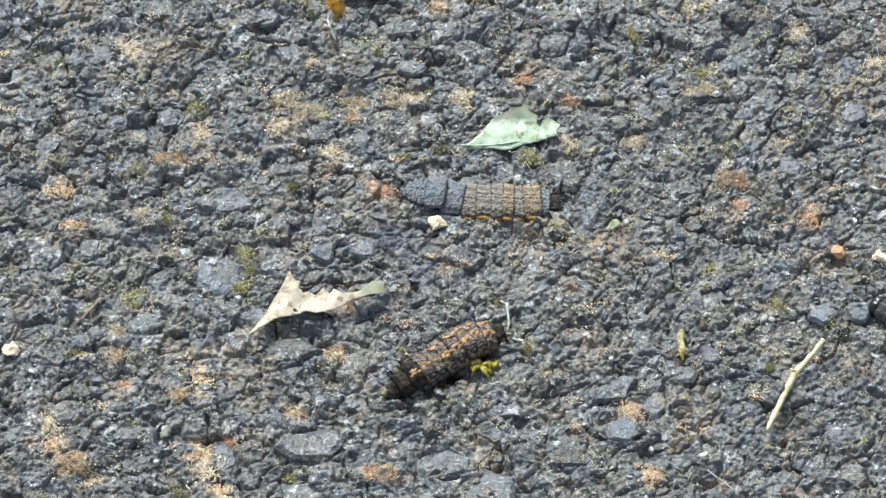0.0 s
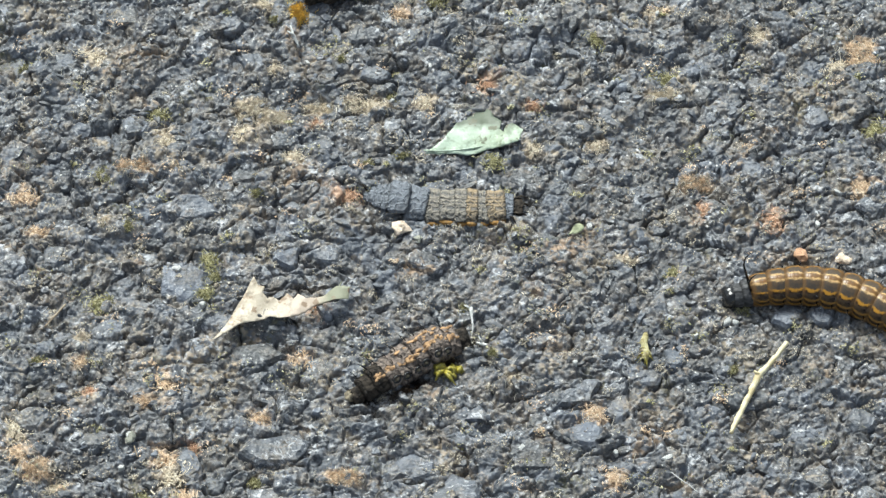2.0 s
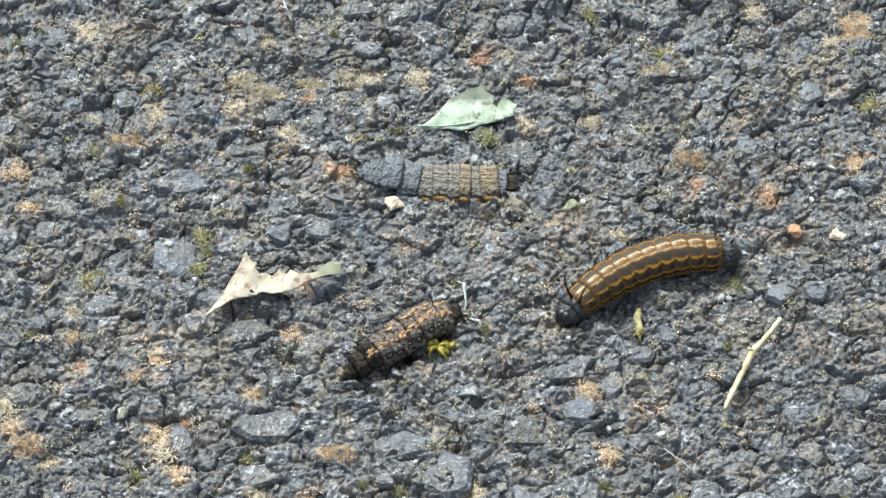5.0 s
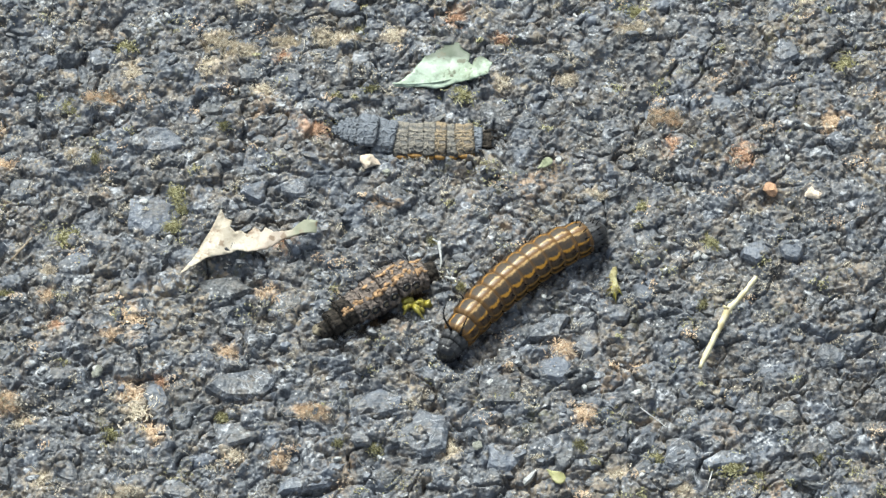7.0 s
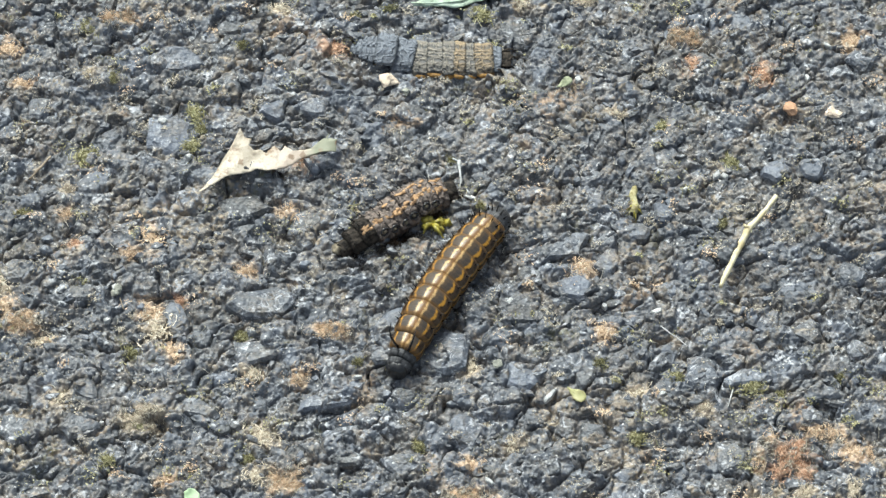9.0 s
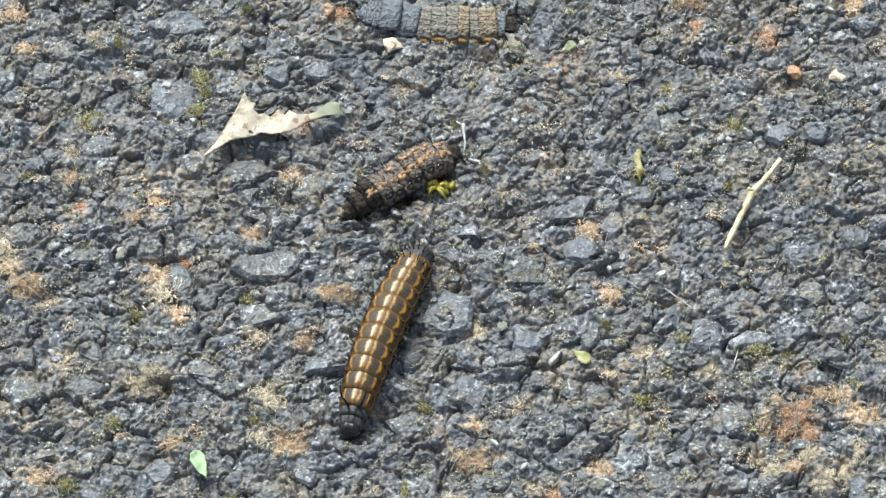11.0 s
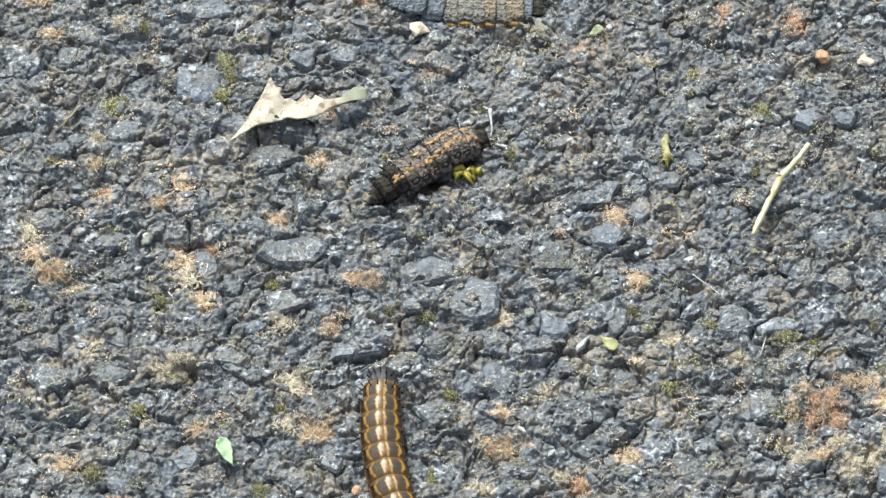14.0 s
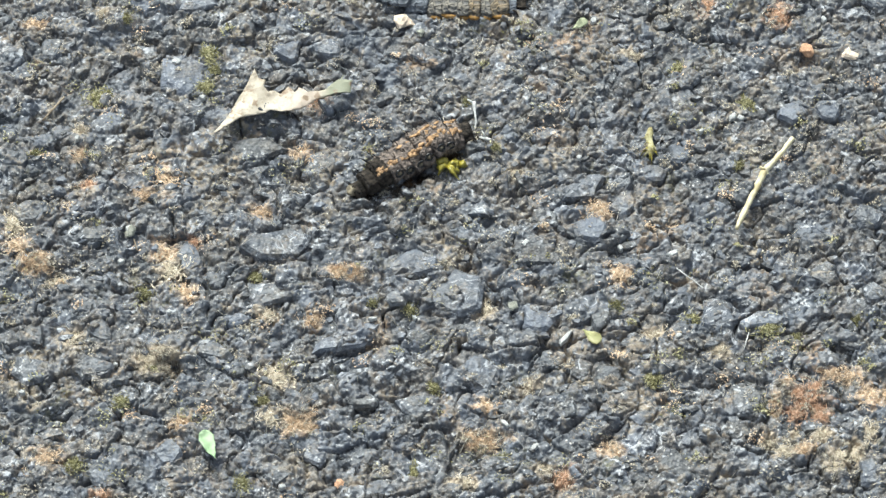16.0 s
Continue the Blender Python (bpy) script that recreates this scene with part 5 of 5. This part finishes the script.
stone(10.3, -59.5, 12.2, 10.6, 12, 0.12, True)
stone(51, -59.4, 6.2, 3.9, 73)
stone(57, -63.9, 7.9, 7.5, 0, 0.12, True)
stone(65.1, -65.3, 8.6, 4, 0)
stone(35.6, -64.2, 6.4, 3.9, 73)
stone(32.3, -74.8, 6.5, 6, 0)
stone(37.3, -76.6, 5.8, 5.3, 0)
stone(61.4, -81.7, 6.9, 7.5, 0)
stone(75.9, -73.6, 6.6, 5, 12)
stone(48.9, -95.6, 11.3, 5.9, -23)
stone(60.1, -88.1, 6.5, 5, 0)
stone(73.2, -86.9, 5.5, 4.4, 0)
stone(85.8, -58.7, 5.8, 5, 0)
stone(76.2, -55.7, 6.1, 5.4, 35)
stone(42.1, -85.5, 5.9, 3.4, 23)
stone(29.1, -84.1, 5.8, 5, 0)
stone(-1.2, -60.1, 4.7, 5, 0)
stone(17, -94.5, 6.8, 4, 0)
stone(82.8, -96, 6.5, 6.3, 0)
stone(-40.9, -92.3, 6.3, 5.6, 0)
stone(-66.1, -68, 6.3, 5.6, 0)
stone(3, -69, 6.3, 4.4, 0)


def scatter(count, small, large, seed, crowd):
    """Places for further stones where none lies yet."""
    rng, out, grid = np.random.default_rng(seed), [], {}
    for x, y, far, near in taken:
        out.append((x, y, 0.5 * (far + near)))
    wanted, tries = len(out) + count, 0
    for k, (x, y, r) in enumerate(out):
        grid.setdefault((int(x // 8), int(y // 8)), []).append(k)
    while len(out) < wanted and tries < 160000:
        tries += 1
        x, y = rng.uniform(X0 / MM + 4, X1 / MM - 4), rng.uniform(Y0 / MM + 4, Y1 / MM - 4)
        r = 0.5 * (small + (large - small) * rng.random() ** 2.2)
        near = [k for a in (-1, 0, 1) for b in (-1, 0, 1) for k in grid.get((int(x // 8) + a, int(y // 8) + b), ())]
        if all((x - out[k][0]) ** 2 + (y - out[k][1]) ** 2 > (crowd * (r + out[k][2])) ** 2 for k in near):
            grid.setdefault((int(x // 8), int(y // 8)), []).append(len(out))
            out.append((x, y, r))
    return out[wanted - count:]


def scatter_stones():
    rng = np.random.default_rng(77)
    for x, y, r in scatter(300 - len(taken), 3.0, 6.4, 5, 0.95):
        stone(x, y, 2 * r * rng.uniform(1.0, 1.35), 2 * r * rng.uniform(0.65, 1.0), rng.uniform(0, 180) if rng.random() < 0.4 else rng.uniform(-25, 25), -0.4)


def bed_stones():
    """Sink a broken joint into the binder round each stone."""
    for x, y, a, b, turn, share in beds:
        reach = 1.45 * max(a, b) * MM
        i0, i1 = np.searchsorted(GX, (x * MM - reach, x * MM + reach))
        j0, j1 = np.searchsorted(GY, (y * MM - reach, y * MM + reach))
        dx, dy = XX[j0:j1, i0:i1] / MM - x, YY[j0:j1, i0:i1] / MM - y
        u, v = (dx * math.cos(turn) + dy * math.sin(turn)) / a, (dy * math.cos(turn) - dx * math.sin(turn)) / b
        d = np.sqrt(u * u + v * v)
        broken = np.clip(2.6 * value_noise(XX[j0:j1, i0:i1] / MM / 2.2, YY[j0:j1, i0:i1] / MM / 2.2, 17) - 0.75, 0, 1)
        GZ[j0:j1, i0:i1] -= share * 0.9 * MM * broken * np.clip(1 - np.abs(d - 1.02) / 0.22, 0, 1)


def finish_ground():
    """The asphalt sheet itself, with its stone tones and the soil and moss stains round the patches."""
    ny, nx = XX.shape
    soil, hue = np.zeros(XX.shape), np.full(XX.shape, 0.3)
    for x, y, long, wide, tint in soiled:
        reach = 1.3 * max(long, wide) * MM
        i0, i1 = np.searchsorted(GX, (x * MM - reach, x * MM + reach))
        j0, j1 = np.searchsorted(GY, (y * MM - reach, y * MM + reach))
        dx, dy = (XX[j0:j1, i0:i1] / MM - x) / (0.62 * long), (YY[j0:j1, i0:i1] / MM - y) / (0.62 * wide)
        near = np.exp(-(dx * dx + dy * dy))
        hue[j0:j1, i0:i1] = np.where(near > soil[j0:j1, i0:i1], tint, hue[j0:j1, i0:i1])
        soil[j0:j1, i0:i1] = np.maximum(soil[j0:j1, i0:i1], near)
    co = np.stack([XX, YY, GZ], -1).reshape(-1, 3)
    k = np.arange(nx * ny).reshape(ny, nx)
    quads = np.stack([k[:-1, :-1], k[:-1, 1:], k[1:, 1:], k[1:, :-1]], -1).reshape(-1, 4)
    me = ground.data
    me.vertices.add(len(co))
    me.vertices.foreach_set("co", co.ravel())
    me.loops.add(quads.size)
    me.loops.foreach_set("vertex_index", quads.ravel())
    me.polygons.add(len(quads))
    me.polygons.foreach_set("loop_start", np.arange(0, quads.size, 4))
    me.update(calc_edges=True)
    for name, values in (("tone", TONE), ("soil", soil), ("hue", hue)):
        me.attributes.new(name, "FLOAT", "POINT").data.foreach_set("value", values.ravel().astype(np.float32))
    me.materials.append(ASPHALT)


def scatter_grit():
    """The small grit between the stones, one joined piece of the ground."""
    rng = np.random.default_rng(78)
    shapes = []
    for n in range(16):
        bm = stone_bm(200 + n, 5)
        shapes.append((np.array([v.co for v in bm.verts]), [tuple(v.index for v in f.verts) for f in bm.faces]))
        bm.free()
    verts, faces, base = [], [], 0
    for x, y, r in scatter(5200, 0.5, 2.4, 6, 0.7):
        co, fs = shapes[rng.integers(16)]
        a = rng.uniform(0, 6.283) if rng.random() < 0.5 else rng.normal(0.1, 0.4)
        size = np.array([2 * r * rng.uniform(1.0, 2.0), 2 * r * rng.uniform(0.6, 1.0), r * 1.4])
        p = co * size
        lean = rng.uniform(-0.3, 0.3, 2)
        p[:, 2] += lean[0] * p[:, 0] + lean[1] * p[:, 1]
        z = ground_at(x, y, 0.4) / MM + rng.uniform(-0.95, -0.1) * r
        verts.append(np.stack([x + p[:, 0] * math.cos(a) - p[:, 1] * math.sin(a), y + p[:, 0] * math.sin(a) + p[:, 1] * math.cos(a), z + p[:, 2]], -1) * MM)
        faces += [tuple(base + i for i in f) for f in fs]
        base += len(co)
    me = bpy.data.meshes.new("asphalt_grit")
    me.from_pydata(np.concatenate(verts).tolist(), [], faces)
    me.materials.append(GRIT)
    ob = new("asphalt_grit", me)
    ob.parent = ground
    tagged(ob, "fine angular grey grit", kind="stuff")


def scatter_dust():
    """Loose crumbs of dry moss and plant litter caught all over the asphalt's joints, one joined piece for each colour."""
    rng = np.random.default_rng(79)
    blob = np.array([(1, 0, 0), (-1, 0, 0), (0, 1, 0), (0, -1, 0), (0, 0, 0.8), (0, 0, -0.8)])
    tris = np.array([(0, 2, 4), (2, 1, 4), (1, 3, 4), (3, 0, 4), (2, 0, 5), (1, 2, 5), (3, 1, 5), (0, 3, 5)])
    for kind, clusters in (("litter", 520), ("ochre", 110), ("olive", 230)):
        verts, faces, base = [], [], 0
        for _ in range(clusters):
            cx, cy = rng.uniform(X0 / MM + 2, X1 / MM - 2), rng.uniform(Y0 / MM + 2, Y1 / MM - 2)
            spread, count = rng.uniform(0.4, 2.0), int(rng.uniform(10, 90))
            for dx, dy in rng.normal(0, 0.6 * spread, (count, 2)):
                x, y = cx + 1.4 * dx, cy + dy
                if not (X0 / MM < x < X1 / MM and Y0 / MM < y < Y1 / MM):
                    continue
                size = 0.07 * min(2.4, math.exp(rng.normal(0.3, 0.5))) * np.array([rng.uniform(0.8, 2.8), rng.uniform(0.5, 1.1), 0.5])
                turn = np.array(Euler((rng.uniform(-0.4, 0.4), rng.uniform(-0.25, 0.25), rng.uniform(0, 6.28))).to_matrix())
                p = (blob * size) @ turn.T
                z = ground_at(x, y) / MM + rng.uniform(0.05, 0.4)
                verts.append((p + (x, y, z)) * MM)
                faces.append(tris + base)
                base += 6
        me = bpy.data.meshes.new("litter_crumbs")
        me.from_pydata(np.concatenate(verts).tolist(), [], np.concatenate(faces).tolist())
        me.materials.append(MOSS if kind == "olive" else DRY[kind])
        tagged(new("litter_crumbs", me), {"litter": "dull straw-coloured", "ochre": "ochre"}.get(kind, "olive") + " plant crumbs scattered in the asphalt joints", "plant litter", kind="stuff")


def scatter_fibres():
    """Fine pale plant fibres caught on the rough asphalt, thickest in the soiled joints, one joined piece."""
    rng = np.random.default_rng(80)
    verts, faces = [], []
    for n in range(5200):
        if n % 5 < 3:
            px, py, long, wide, _ = soiled[rng.integers(len(soiled))]
            x, y = px + rng.normal(0, 0.45) * long, py + rng.normal(0, 0.45) * wide
        else:
            x, y = rng.uniform(X0 / MM + 3, X1 / MM - 3), rng.uniform(Y0 / MM + 3, Y1 / MM - 3)
        if not (X0 / MM + 3 < x < X1 / MM - 3 and Y0 / MM + 3 < y < Y1 / MM - 3):
            continue
        a, long, bow = rng.uniform(0, 6.283), 0.7 * math.exp(rng.normal(0.2, 0.5)), rng.uniform(-0.35, 0.35)
        thin, base = rng.uniform(0.035, 0.085), len(verts)
        for q in (-1.0, -0.33, 0.33, 1.0):
            cx = x + 0.5 * long * q * math.cos(a) - bow * (1 - q * q) * math.sin(a)
            cy = y + 0.5 * long * q * math.sin(a) + bow * (1 - q * q) * math.cos(a)
            z = ground_at(cx, cy) / MM + 0.12
            for dx, dz in ((-thin, 0.0), (thin, 0.0), (0.0, 1.5 * thin)):
                verts.append(((cx - dx * math.sin(a)) * MM, (cy + dx * math.cos(a)) * MM, (z + dz) * MM))
        for b in (0, 3, 6):
            faces += [(base + b + i, base + b + j, base + b + 3 + j, base + b + 3 + i) for i, j in ((0, 1), (1, 2), (2, 0))]
    me = bpy.data.meshes.new("plant_fibres")
    me.from_pydata(verts, [], faces)
    me.materials.append(FIBRE)
    tagged(new("plant_fibres", me), "fine pale dry plant fibres caught on the asphalt", "plant litter", kind="stuff")


scatter_stones()
bed_stones()
scatter_grit()
scatter_dust()
scatter_fibres()
finish_ground()


# ---- what moves ----
def motions():
    """The live caterpillar creeps over the asphalt past the dead ones: tail, middle and head, in mm."""
    crawl = [
        stance(0.0, (119, -45), (101, -32), (82.0, -18.5)),
        stance(0.5, (115, -41), (97, -26), (77.5, -17.0)),
        stance(1.0, (110, -36), (92, -22.5), (72.0, -16.2)),
        stance(1.5, (105, -32), (87.1, -20.0), (66.6, -16.8)),
        stance(2.0, (100, -28), (82, -15.5), (61.2, -16.2)),
        stance(2.5, (94.5, -24.0), (76.2, -13.2), (54.8, -15.6)),
        stance(3.0, (90, -20.5), (71.5, -13.0), (50.8, -18.6)),
        stance(3.5, (85.6, -16.6), (66.3, -11.4), (46.0, -20.4)),
        stance(4.0, (78.3, -14.0), (60.6, -11.2), (40.4, -20.6)),
        stance(5.2, (62.5, -12.4), (47.0, -14.6), (30.0, -27.8)),
        stance(6.5, (50.4, -15.0), (34.7, -19.7), (18.0, -38.9)),
        stance(7.0, (44.2, -16.0), (29.2, -25.2), (14.3, -43.2)),
        stance(7.5, (39.4, -18.7), (25.2, -27.2), (10.2, -47.3)),
        stance(8.0, (33.0, -20.2), (19.4, -31.2), (5.6, -52.0)),
        stance(8.5, (26.4, -24.8), (14.2, -40.4), (3.8, -57.4)),
        stance(9.6, (15.8, -35.0), (4.8, -50.8), (-2.6, -70.8)),
        stance(10.8, (7.4, -43.8), (-2.0, -62.3), (-6.9, -82.2)),
        stance(11.0, (6.2, -46.0), (-1.9, -64.3), (-7.6, -84.8)),
        stance(11.5, (3.9, -50.2), (-3.3, -67.5), (-9.1, -88.8)),
        stance(12.0, (0.2, -56.2), (-5.3, -72.0), (-9.3, -94.0)),
        stance(12.5, (-1.0, -61.4), (-7.1, -80.2), (-6.0, -100.6)),
        stance(13.0, (-3.2, -65.2), (-7.4, -85.2), (-2.8, -105.0)),
        stance(13.5, (-4.4, -71.4), (-7.4, -91.4), (-1.4, -110.8)),
        stance(14.0, (-5.9, -74.4), (-5.6, -95.6), (1.3, -115.0)),
        stance(14.5, (-7.4, -83.4), (-5.0, -102.6), (3.4, -121.0)),
        stance(15.0, (-7.7, -89.3), (-2.9, -107.6), (7.2, -125.2)),
        stance(15.5, (-6.5, -95.8), (-0.8, -113.4), (10.6, -130.4)),
        stance(16.0, (-5.0, -101.8), (2.4, -119.4), (14.4, -136.0)),
    ]
    walk(live, [(t, whole) for t, whole, _ in crawl])
    for n, piece in enumerate(live_pieces):
        walk(piece, [(t, rows[n]) for t, _, rows in crawl])


motions()
